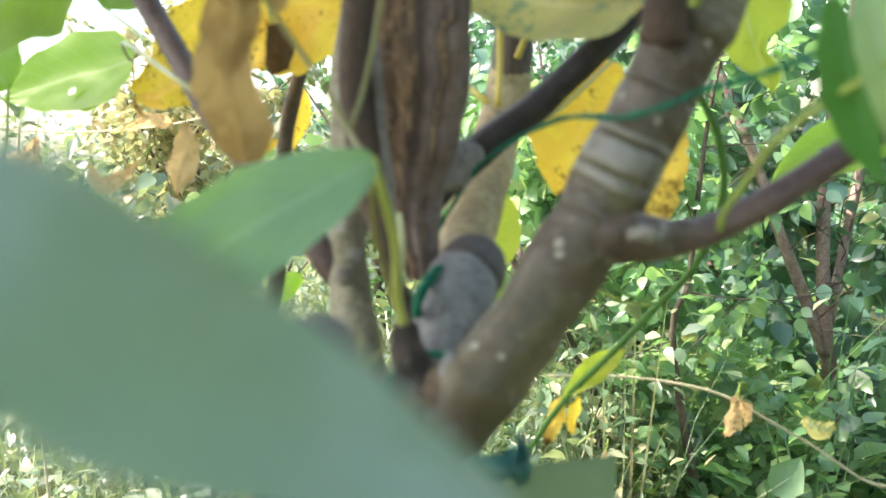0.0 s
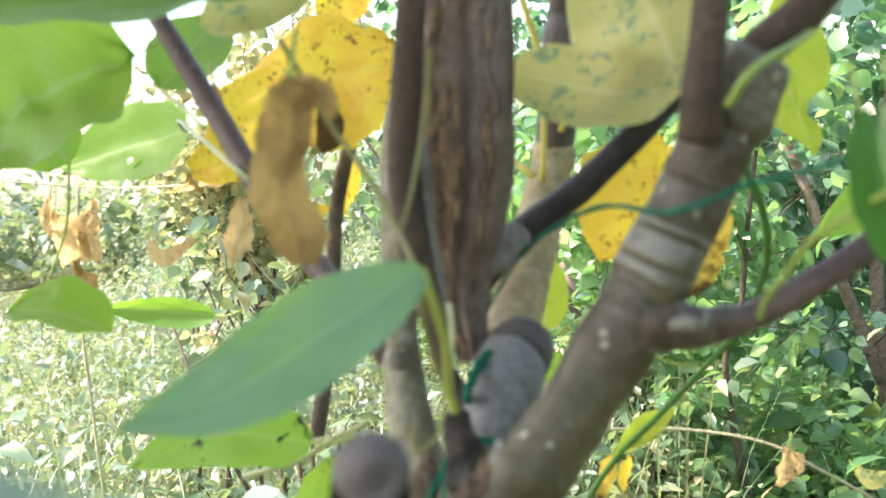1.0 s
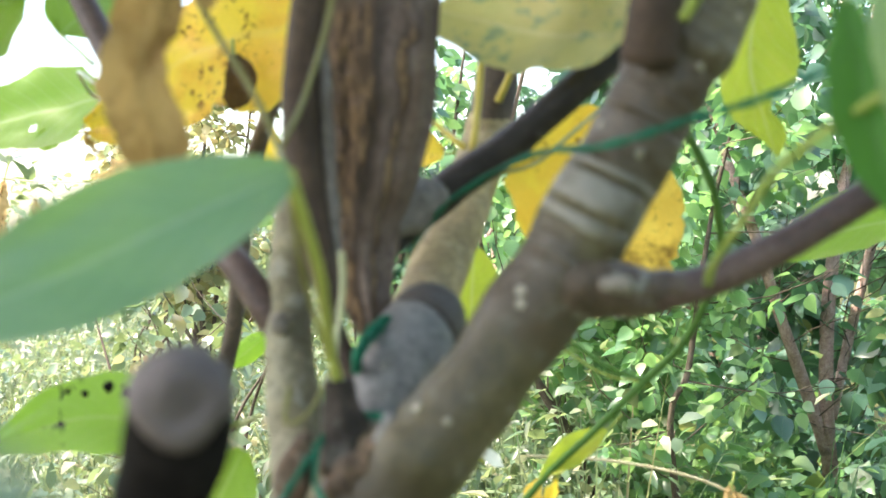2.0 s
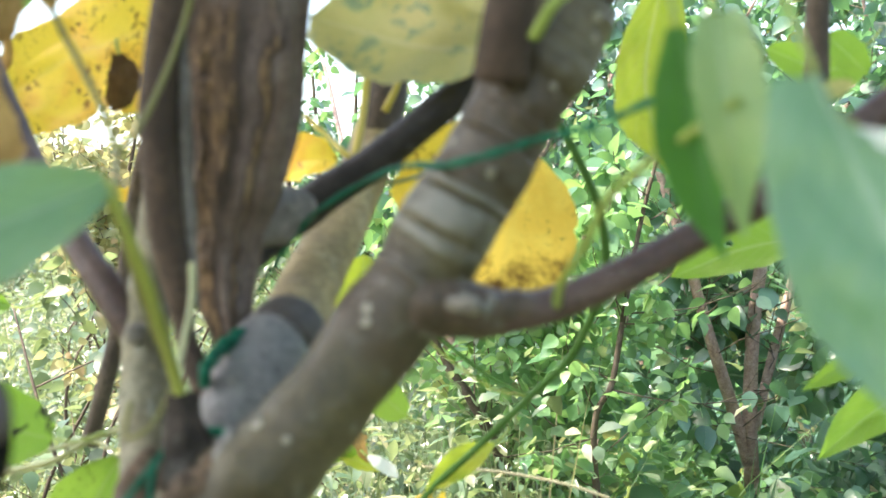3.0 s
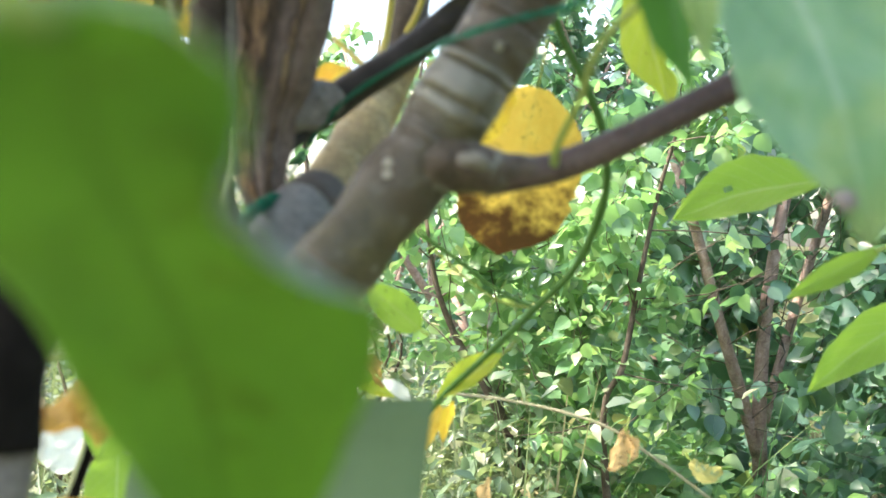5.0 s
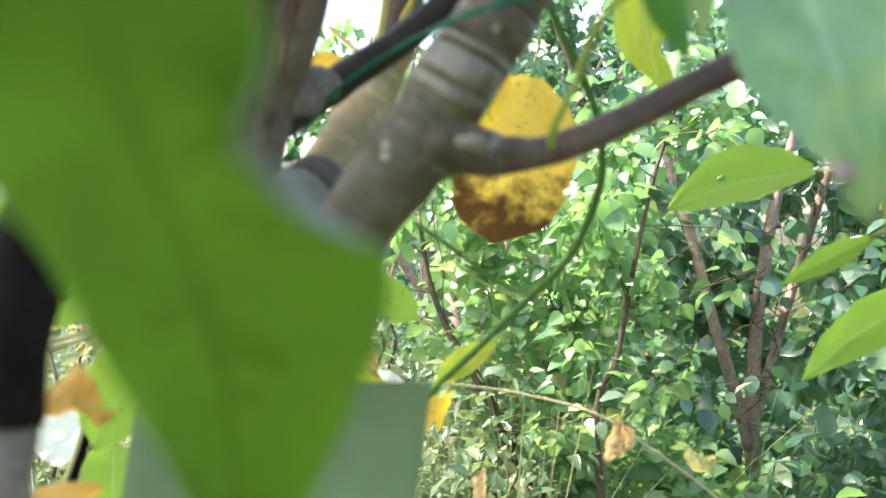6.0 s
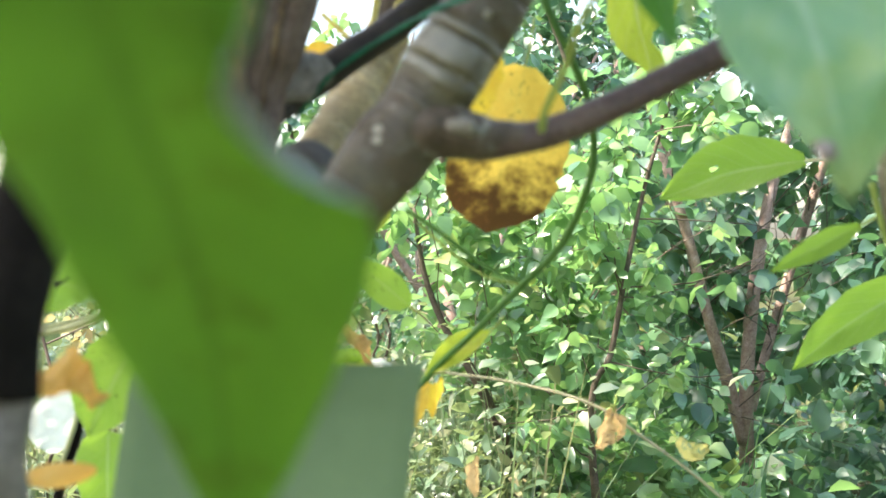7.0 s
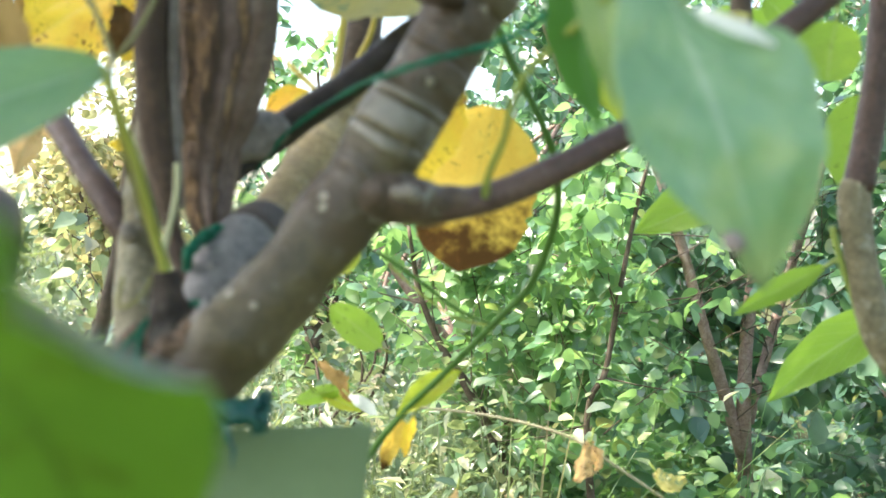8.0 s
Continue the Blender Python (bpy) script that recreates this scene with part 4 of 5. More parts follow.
leaf(tree, LEAF_YLIME, [(0.1025, 0.7900, 1.3991), (0.0911, 0.7770, 1.3452), (0.1008, 0.7650, 1.2964)], [(0.986, 0.134, 0.098), (0.986, 0.134, 0.098), (0.986, 0.134, 0.098)], fold=8, wave=0.08, seed=23, prof=((0, 4, 4), (0.15, 9, 14), (0.35, 13.5, 22), (0.55, 17, 24), (0.66, 18, 20), (0.7, 18, 8), (0.78, 15, 4), (0.85, 10, 8), (0.93, 5, 7), (1, 0.3, 0.3)), ragged=0.04, ns=36, nu=8, label="lime leaf with a browned, bitten end")
leaf(tree, LEAF_DEEP, [(0.0410, 0.4180, 1.3094), (0.0431, 0.4120, 1.2861), (0.0493, 0.4080, 1.2623)], [(-0.971, 0.163, -0.174), (-0.971, 0.163, -0.174), (-0.971, 0.163, -0.174)], fold=18, wave=0.06, seed=24, prof=((0, 2, 2), (0.25, 4.8, 6), (0.5, 5.2, 7.7), (0.75, 3.5, 6), (1, 0.2, 0.2)), ns=26, nu=6, label="folded green leaf")
leaf(tree, LEAF_PALEGREEN, [(0.0458, 0.4040, 1.3097), (0.0480, 0.4000, 1.2890), (0.0518, 0.4040, 1.2667)], [(0.987, -0.161, -0.026), (0.987, -0.161, -0.026), (0.987, -0.161, -0.026)], fold=22, wave=0.12, seed=48, prof=((0, 4, 5), (0.3, 7.4, 8.6), (0.55, 5.6, 7), (0.8, 2.7, 3.5), (1, 0.2, 0.2)), ns=26, nu=6, ragged=0.08, label="pale yellow-green half of a folded leaf")
leaf(tree, LEAF_PALETIP, [(0.0576, 0.3780, 1.2951), (0.0626, 0.3680, 1.2767), (0.0675, 0.3620, 1.2610), (0.0727, 0.3620, 1.2442), (0.0788, 0.3680, 1.2261)], [(0.948, -0.017, 0.317), (0.948, -0.017, 0.317), (0.948, -0.017, 0.317), (0.948, -0.017, 0.317), (0.948, -0.017, 0.317)], fold=6, wave=0.08, seed=25, prof=((0, 8, 1), (0.1, 12, 1.3), (0.155, 14, 3.2), (0.25, 16.4, 10), (0.31, 17.4, 19), (0.4, 18.4, 21.5), (0.5, 18.6, 21.5), (0.68, 13.5, 18.5), (0.8, 7.5, 14.5), (0.86, 4, 11.5), (0.93, 3, 7), (1, 0.2, 0.2)), ns=40, nu=12, crinkle=0.08, ragged=0.015, label="broad blue-green leaf with a yellowing end")
# separate whitish strip: the sun's highlight on the margin, painted by colour
leaf(tree, LEAF_SILVER_AND_LIT_EDGE, [(0.0633, 0.3730, 1.2853), (0.0702, 0.3645, 1.2805), (0.0785, 0.3605, 1.2759)], [(0.204, 0.458, 0.865), (0.204, 0.458, 0.865), (0.204, 0.458, 0.865)], fold=6, wave=0.1, seed=65, prof=((0, 0.3, 0.3), (0.25, 1.6, 1.8), (0.7, 2, 2.2), (1, 0.5, 0.5)), crinkle=0.1, name="margin_highlight", label="whitish strip added as the sunlit edge of the broad leaf")
leaf(tree, LEAF_FRESH, [(0.2270, 0.9300, 1.2682), (0.1805, 0.9450, 1.2588), (0.1358, 0.9500, 1.2404)], [(0.219, 0.310, 0.925), (0.219, 0.310, 0.925), (0.219, 0.310, 0.925)], fold=14, wave=0.04, seed=26, prof=((0, 4, 5), (0.15, 11, 16), (0.4, 17, 25), (0.65, 15, 22), (0.85, 8, 12), (1, 0.3, 0.3)), hole=((10, 7),), nu=6, petiole=[(0.2328, 0.8600, 1.2592), (0.2310, 0.9000, 1.2663)], petiole_mat=STALK_PALE, label="lime leaf with a small hole")
leaf(tree, LEAF_FRESH, [(0.3084, 0.9100, 1.1982), (0.2530, 0.9140, 1.1619), (0.2188, 0.9160, 1.1312)], [(-0.555, 0.253, 0.793), (-0.555, 0.253, 0.793), (-0.555, 0.253, 0.793)], fold=18, wave=0.04, seed=27, prof=((0, 4, 4), (0.15, 14, 14), (0.4, 17, 19), (0.7, 10, 13), (0.9, 4, 5), (1, 0.3, 0.3)), ns=24, nu=6, petiole=[(0.2833, 0.8000, 1.2265), (0.3020, 0.8600, 1.2134)], label="fresh green leaf hanging to a point")
leaf(tree, LEAF_FRESH, [(0.1891, 0.7000, 1.2241), (0.1697, 0.6980, 1.2141), (0.1462, 0.6960, 1.2010)], [(-0.449, 0.297, 0.843), (-0.449, 0.297, 0.843), (-0.449, 0.297, 0.843)], fold=18, wave=0.08, seed=28, prof=((0, 2, 2), (0.3, 6.5, 6), (0.6, 6.5, 6), (0.85, 3.5, 3), (1, 0.2, 0.2)), petiole=[(0.1956, 0.6900, 1.2295)])
leaf(tree, LEAF_FRESH, [(-0.2486, 0.7274, 1.3804), (-0.3424, 0.7274, 1.3379)], (-0.3101, 0.7501, 1.4049), 0.55, 0.75, 22, 0.14, 0.1, 7, crinkle=0.16)
leaf(tree, LEAF_GREEN, [(-0.3354, 0.8411, 1.3325), (-0.3641, 0.8411, 1.3763)], (-0.3203, 0.8411, 1.3544), 0.5, 0.7, 12, 0.05, 0.03, 9, petiole=[(-0.3681, 0.8638, 1.2560), (-0.3506, 0.8638, 1.2940)])
leaf(tree, LEAF_GREEN, [(-0.2438, 0.7501, 1.3638), (-0.2245, 0.8184, 1.4099)], (-0.2525, 0.7843, 1.3977), 0.5, 0.7, 10, 0.05, 0.03, 10, petiole=[(-0.1938, 0.6478, 1.3344), (-0.2192, 0.7047, 1.3490)])
leaf(tree, LEAF_GREEN, [(-0.1204, 0.5000, 1.3721), (-0.1706, 0.5000, 1.3703), (-0.2352, 0.5000, 1.3718)], (-0.1665, 0.4773, 1.3575), 0.55, 0.75, 10, 0.06, 0, 11)
leaf(tree, LEAF_PALE, [(-0.1216, 0.5569, 1.3789), (-0.1662, 0.5569, 1.3680)], (-0.1441, 0.5569, 1.3606), 0.5, 0.6, 25, 0.12, 0.03, 12)
leaf(tree, LEAF_LIME, [(-0.3147, 0.8980, 1.3225), (-0.2960, 0.8980, 1.3299)], (-0.3076, 0.8980, 1.3180), 0.5, 0.7, 10, 0.05, 0.03, 13)
leaf(tree, LEAF_FRESH, [(-0.3311, 0.7274, 1.2533), (-0.2765, 0.7274, 1.2363)], (-0.3118, 0.7501, 1.2583), 0.5, 0.6, 20, 0.05, 0.08, 14)
leaf(tree, LEAF_GREEN, [(-0.2845, 0.9548, 1.2197), (-0.3669, 0.9548, 1.2313)], (-0.3292, 0.9548, 1.2379), 0.5, 0.8, 20, 0.05, 0.05, 15)
leaf(tree, LEAF_LIME, [(-0.1515, 0.7150, 1.1670), (-0.1642, 0.7100, 1.1418), (-0.1789, 0.7160, 1.1115)], [(0.920, 0.105, -0.377), (0.920, 0.105, -0.377), (0.920, 0.105, -0.377)], fold=12, wave=0.08, seed=17, prof=((0, 3, 3), (0.15, 12, 12), (0.4, 19, 18), (0.65, 18, 17), (0.85, 11, 10), (1, 0.6, 0.6)), ns=24, nu=7, petiole=[(-0.2061, 0.7274, 1.1635), (-0.1679, 0.7274, 1.1719)], petiole_mat=STALK_PALE, label="broad lime leaf with a rounded outline")
leaf(tree, LEAF_SPOT, [(-0.1868, 0.9548, 1.1999), (-0.2121, 0.9548, 1.1805)], (-0.1975, 0.9548, 1.2018), 0.5, 0.5, 10, 0.05, 0.03, 18)
leaf(tree, LEAF_ORANGE, [(-0.1328, 0.5000, 1.1688), (-0.1197, 0.4943, 1.1662), (-0.1098, 0.5000, 1.1623)], (-0.1223, 0.4886, 1.1601), 0.35, 0.9, 25, 0.2, 0, 19, ragged=0.1, crinkle=0.25)
leaf(tree, LEAF_FRESH, [(-0.2036, 0.8411, 1.0932), (-0.2022, 0.8411, 1.0357)], (-0.1843, 0.8411, 1.0689), 0.35, 0.6, 10, 0.08, 0.04, 39)
leaf(tree, LEAF_SILVER_AND_LIT_EDGE, [(-0.2375, 0.8980, 1.1058), (-0.2639, 0.8980, 1.0712)], (-0.2356, 0.8980, 1.0792), 0.5, 0.6, 15, 0.1, 0.05, 49, crinkle=0.2, label="pale silvery leaf seen from below")
leaf(tree, LEAF_ORANGE, [(-0.1359, 0.5000, 1.1361), (-0.1122, 0.5000, 1.1400)], (-0.1237, 0.5000, 1.1425), 0.5, 0.6, 20, 0.1, 0.1, 20)
leaf(tree, LEAF_PALE, [(0.0124, 0.5569, 1.3254), (-0.0163, 0.5796, 1.3300), (-0.0541, 0.6023, 1.3437)], (-0.0244, 0.5682, 1.3179), 0.5, 0.5, 8, 0.08, 0, 21, petiole=[(0.0077, 0.4886, 1.3168)], petiole_mat=STALK_PALE)
leaf(tree, LEAF_PALE, [(0.0129, 0.5682, 1.3293), (0.0050, 0.5910, 1.3608), (-0.0124, 0.6137, 1.4029)], (-0.0342, 0.6137, 1.3705), 0.5, 0.6, 8, 0.06, 0, 22, petiole=[(0.0077, 0.4886, 1.3168)], petiole_mat=STALK_PALE)
leaf(tree, LEAF_LIME, [(-0.0261, 0.7956, 1.1742), (-0.0546, 0.7956, 1.1970)], (-0.0330, 0.7956, 1.1926), 0.5, 0.6, 12, 0.05, 0.05, 29)
leaf(tree, LEAF_YLIME, [(-0.0492, 0.7729, 1.2134), (-0.0465, 0.7729, 1.2571)], (-0.0339, 0.7729, 1.2379), 0.5, 0.6, 10, 0.05, 0.05, 31)
leaf(tree, LEAF_YELLOW, [(-0.1469, 0.8980, 1.4364), (-0.1805, 0.8980, 1.4148)], (-0.1534, 0.8980, 1.4100), 0.5, 0.6, 10, 0.08, 0.05, 33)
leaf(tree, LEAF_FRESH, [(0.2004, 0.7843, 1.3613), (0.1835, 0.7843, 1.3498), (0.1522, 0.7843, 1.3606)], (0.1804, 0.7843, 1.3694), 0.5, 0.6, 15, 0.08, 0, 34, width=0.012)
leaf(tree, LEAF_LIME, [(0.1743, 0.6364, 1.3301), (0.1709, 0.6364, 1.3039)], (0.1577, 0.6364, 1.3181), 0.5, 0.6, 15, 0.05, 0.05, 35)
leaf(tree, LEAF_PALE, [(0.0974, 0.5227, 1.3069), (0.1113, 0.5227, 1.3114)], (0.1045, 0.5227, 1.3059), 0.5, 0.6, 25, 0.1, 0.05, 37)
leaf(tree, LEAF_FRESH, [(0.1717, 0.7501, 1.3617), (0.1915, 0.7501, 1.3433)], (0.1879, 0.7501, 1.3584), 0.4, 0.5, 10, 0.06, 0.04, 38)
leaf(tree, LEAF_LIME, [(0.2162, 0.7274, 1.3101), (0.2081, 0.7274, 1.2627)], (0.1982, 0.7274, 1.2934), 0.5, 0.6, 10, 0.05, 0.05, 36)

# the tree's upper crown, unseen, added over the view to shade the near limbs
def crown():
    rnd = random.Random(5)
    leaves, bm = [], bmesh.new()
    for _ in range(180):
        a, r = rnd.uniform(0, 6.283), 0.8 * rnd.random() ** 0.5
        p = Vector((-0.28 + r * math.cos(a), 0.25 + 0.8 * r * math.sin(a), 0.0))
        p.z = rnd.uniform(1.72, 2.25)
        d = Vector((rnd.gauss(0, 0.6), rnd.gauss(0, 0.6), 0.8)).normalized()
        tube_mesh(bm, [(*p, 0.003), (*(p + d * 0.12), 0.0025), (*(p + d * 0.25), 0.0015)], 4, 5)
        for _ in range(16):
            c = p + d * rnd.uniform(0.0, 0.26)
            o = Vector((rnd.gauss(0, 1), rnd.gauss(0, 1), rnd.gauss(-0.1, 0.5))).normalized()
            ll = rnd.uniform(0.06, 0.1)
            leaves.append((c + o * 0.02, o, ll, ll * 0.3, rnd.uniform(0, 0.4)))
    tagged(part("unseen_upper_branching", bm, BARK_DARK, tree), kind="stuff")
    tagged(part("crown", leaf_heap(leaves, 5, MID_ROWS), FOL_TREE, tree), kind="stuff")


crown()

limb("dry_spot", [(0.0690, 0.3610, 1.2372, 0.0010), (0.0702, 0.3600, 1.2362, 0.0022), (0.0714, 0.3595, 1.2355, 0.0020), (0.0726, 0.3600, 1.2350, 0.0007)], SPOT, tree, "small dry grey-brown spot on the leaf margin", 10, 12, 0.5, 130)

limb("twig", [(-0.1908, 0.7501, 1.1273, 0.0026), (-0.1940, 0.7501, 1.1100, 0.0029), (-0.2012, 0.7501, 1.0853, 0.0029), (-0.2071, 0.7501, 1.0578, 0.0029)], BARK_BLACK, tree, "thin blackish twig", 16, 10, 0.08)
stalk([(-0.1920, 0.7445, 1.1238), (-0.1952, 0.7445, 1.1094), (-0.2029, 0.7445, 1.0865)], 0.0014, STALK_PALE, tree, "petiole", 12)

# loose stalks on the tree
stalk([(-0.1241, 0.5000, 1.3524), (-0.1107, 0.5000, 1.3246), (-0.0952, 0.4850, 1.3014), (-0.0872, 0.4720, 1.2873), (-0.0782, 0.4400, 1.2740), (-0.0803, 0.4680, 1.2535), (-0.0789, 0.4960, 1.2297)], 0.001, STALK_OLIVE, tree, "petiole", 36, 0.8)
stalk([(-0.0763, 0.5200, 1.3464), (-0.0792, 0.5100, 1.3233), (-0.0832, 0.4900, 1.2999), (-0.0863, 0.4720, 1.2866)], 0.0009, STALK_OLIVE, tree, "petiole", 18, 0.8)
stalk([(-0.0772, 0.5150, 1.2589), (-0.0767, 0.5120, 1.2484), (-0.0777, 0.5050, 1.2358), (-0.0780, 0.5000, 1.2282)], 0.001, STALK_PALE, tree, "petiole", 14, 0.8)
stalk([(-0.0460, 0.7000, 1.3876), (-0.0391, 0.6900, 1.3539), (-0.0402, 0.6800, 1.3218), (-0.0429, 0.6610, 1.2969)], 0.0019, STALK_YELLOW, tree, "petiole", 14, 0.8)
limb("callus", [(-0.0617, 0.4920, 1.2154, 0.0018), (-0.0622, 0.4890, 1.2104, 0.0036), (-0.0636, 0.4875, 1.2060, 0.0044), (-0.0657, 0.4880, 1.2018, 0.0038), (-0.0678, 0.4910, 1.1983, 0.0012)], BARK_GREY, tree, "pale grey callus between the stub and the limb", 30, 22, 0.22, 150)
stalk([(-0.2062, 0.7000, 1.1610), (-0.1859, 0.6950, 1.1659), (-0.1711, 0.6900, 1.1708), (-0.1567, 0.6900, 1.1791), (-0.1372, 0.6850, 1.1869)], 0.0016, STALK_PALE, tree, "petiole", 24, 0.8)
stalk([(-0.0906, 0.5000, 1.2217), (-0.0911, 0.4970, 1.2126), (-0.0843, 0.4970, 1.2159), (-0.0780, 0.5000, 1.2282)], 0.0007, STALK_OLIVE, tree, "petiole", 16, 0.8)
stalk([(-0.0324, 0.6933, 1.3193), (-0.0263, 0.6933, 1.3334), (-0.0238, 0.6933, 1.3498)], 0.0016, STALK_YELLOW, tree, "petiole", 14)
stalk([(-0.0397, 0.6910, 1.2928), (-0.0476, 0.6819, 1.2998), (-0.0562, 0.6933, 1.3078), (-0.0676, 0.7047, 1.3185)], 0.0016, STALK_YELLOW, tree, "petiole", 14)
stalk([(0.0235, 0.4909, 1.2489), (0.0241, 0.4829, 1.2549), (0.0281, 0.4659, 1.2648), (0.0316, 0.4318, 1.2778), (0.0492, 0.3977, 1.2927)], 0.0012, STALK, tree, "petiole", 20)
stalk([(0.0157, 0.4716, 1.3158), (0.0233, 0.4659, 1.3256), (0.0460, 0.5000, 1.3370), (0.0845, 0.6137, 1.3596)], 0.0015, STALK, tree, "petiole", 16)

# ---- ties, card, climber ----
def cord(name, points, radius, mat_, label, category, n=40, strands=2):
    bm = bmesh.new()
    rows = spline(points, n)
    for k in range(strands):
        path = []
        for i, p in enumerate(rows):
            a = i * 0.8 + k * math.pi
            path.append((p[0], p[1] + 0.5 * radius * math.cos(a), p[2] + 0.5 * radius * math.sin(a), radius * 0.75))
        tube_mesh(bm, path, n, 6)
    return tagged(part(name, bm, mat_), label, category)


cord("twine", [(-0.0693, 0.5819, 1.2469), (-0.0610, 0.5750, 1.2591), (-0.0474, 0.5682, 1.2748), (-0.0224, 0.5398, 1.2867), (-0.0053, 0.4818, 1.2851), (0.0074, 0.4704, 1.2877), (0.0176, 0.4750, 1.2912), (0.0256, 0.4693, 1.2927), (0.0325, 0.4568, 1.2942), (0.0390, 0.4375, 1.2966), (0.0490, 0.4204, 1.3010)], 0.0009, TWINE, "green plastic twine tied round the limbs", "twine", 60)
cord("twine", [(-0.0741, 0.5182, 1.2246), (-0.0728, 0.5136, 1.2298), (-0.0700, 0.5227, 1.2346), (-0.0658, 0.5341, 1.2379)], 0.0022, TWINE, "green twine round the grey stub", "twine", 20)
cord("twine", [(-0.0711, 0.5034, 1.2135), (-0.0643, 0.4966, 1.2138), (-0.0594, 0.4966, 1.2119)], 0.0012, TWINE, "green twine round the base of the stub", "twine", 20)
cord("twine", [(-0.0799, 0.4943, 1.2099), (-0.0852, 0.4852, 1.2018), (-0.0904, 0.4773, 1.1933), (-0.0956, 0.4773, 1.1828)], 0.001, TWINE, "dark green twine ends hanging by the fork", "twine", 20)
cord("twine", [(-0.0813, 0.4886, 1.2071), (-0.0809, 0.4818, 1.1981), (-0.0728, 0.4716, 1.1911)], 0.0009, TWINE, "dark green twine end", "twine", 16)


def tape_knot():
    bm = bmesh.new()
    for k, (pts, w) in enumerate((([(-0.0643, 0.4750, 1.1824), (-0.0538, 0.4682, 1.1822), (-0.0441, 0.4716, 1.1848), (-0.0398, 0.4829, 1.1859)], 0.004), ([(-0.0629, 0.4716, 1.1811), (-0.0541, 0.4659, 1.1854), (-0.0458, 0.4659, 1.1836), (-0.0418, 0.4704, 1.1795)], 0.0035), ([(-0.0550, 0.4659, 1.1839), (-0.0502, 0.4636, 1.1796), (-0.0478, 0.4613, 1.1724)], 0.003), ([(-0.0425, 0.4795, 1.1889), (-0.0396, 0.4727, 1.1829), (-0.0441, 0.4704, 1.1796)], 0.003))):
        rows = spline(pts, 14)
        last = None
        for i, p in enumerate(rows):
            a = 0.5 * math.sin(i * 0.9 + k)
            o = Vector((0.3 * a, a, 1)).normalized() * w
            o *= 1 + 0.25 * math.sin(i * 1.7 + k)
            pair = [bm.verts.new(Vector(p) + o), bm.verts.new(Vector(p) + Vector((0, -0.0012, 0))), bm.verts.new(Vector(p) - o)]
            if last:
                bm.faces.new((last[0], last[1], pair[1], pair[0]))
                bm.faces.new((last[1], last[2], pair[2], pair[1]))
            last = pair
    ob = part("plastic_tape", bm, TAPE)
    sm = ob.modifiers.new("thick", "SOLIDIFY")
    sm.thickness = 0.0006
    return tagged(ob, "crumpled dark green plastic tape knotted below the fork", "tape")


tape_knot()


def card():
    """A blank hanging card, slightly bowed, with a bevelled rim."""
    tl, tr, bl = Vector((-0.1016, 0.4975, 1.1714)), Vector((-0.0110, 0.5080, 1.1752)), Vector((-0.1080, 0.4910, 1.1135))
    bm = bmesh.new()
    nx, nz = 14, 10
    back = Vector((0, 1, 0))
    grid = [[bm.verts.new(tl + (tr - tl) * (i / nx) + (bl - tl) * (j / nz) + back * (0.004 * math.sin(math.pi * i / nx))) for i in range(nx + 1)] for j in range(nz + 1)]
    for j in range(nz):
        for i in range(nx):
            bm.faces.new((grid[j][i], grid[j][i + 1], grid[j + 1][i + 1], grid[j + 1][i]))
    ob = part("card", bm, CARD)
    sm = ob.modifiers.new("thick", "SOLIDIFY")
    sm.thickness = 0.0012
    bv = ob.modifiers.new("rim", "BEVEL")
    bv.width = 0.0004
    return tagged(ob, "blank grey-green plastic card hung below the fork", "card")


card()

climber = empty("climbing_plant", (0.1, 0.9, 0.0), "green climbing stem with a yellowing leaf, curving behind the tree", "climber")
stalk([(0.0200, 0.6850, 1.3700), (0.0361, 0.6850, 1.3248), (0.0530, 0.6900, 1.2923), (0.0611, 0.7000, 1.2725), (0.0636, 0.7150, 1.2466), (0.0532, 0.7400, 1.2130), (0.0335, 0.7570, 1.1893), (0.0069, 0.7750, 1.1599), (-0.0123, 0.7900, 1.1393), (-0.0323, 0.8000, 1.1117), (-0.0432, 0.8100, 1.0779), (0.02, 0.86, 0.9), (0.06, 0.9, 0.4), (0.1, 0.9, 0.0)], 0.0019, VINE, climber, "stem", 90, 1.0)
leaf(climber, LEAF_BROWN, [(-0.0771, 0.9500, 1.1498), (-0.0656, 0.9400, 1.1403), (-0.0563, 0.9500, 1.1224)], [(0.738, 0.478, 0.477), (0.738, 0.478, 0.477), (0.738, 0.478, 0.477)], fold=30, wave=0.3, seed=42, prof=((0, 2, 1), (0.3, 7, 4), (0.6, 5, 7), (0.85, 3, 4), (1, 0.5, 0.5)), ragged=0.2, crinkle=0.3)
leaf(climber, LEAF_YLIME, [(-0.0793, 0.9550, 1.1299), (-0.0656, 0.9550, 1.1231), (-0.0481, 0.9550, 1.1157)], [(0.277, 0.399, 0.874), (0.277, 0.399, 0.874), (0.277, 0.399, 0.874)], fold=20, wave=0.2, seed=73, prof=((0, 1, 1), (0.4, 6, 5), (0.8, 5, 4), (1, 0.5, 0.5)), ragged=0.1, crinkle=0.15)
leaf(climber, LEAF_SILVER_AND_LIT_EDGE, [(-0.0547, 0.9300, 1.1296), (-0.0460, 0.9250, 1.1259), (-0.0357, 0.9300, 1.1168)], [(0.374, 0.303, 0.877), (0.374, 0.303, 0.877), (0.374, 0.303, 0.877)], fold=12, wave=0.1, seed=71, prof=((0, 1, 1), (0.4, 4.5, 4), (0.8, 4, 4), (1, 0.5, 0.5)), ragged=0.05, label="white withered petal-like leaf")
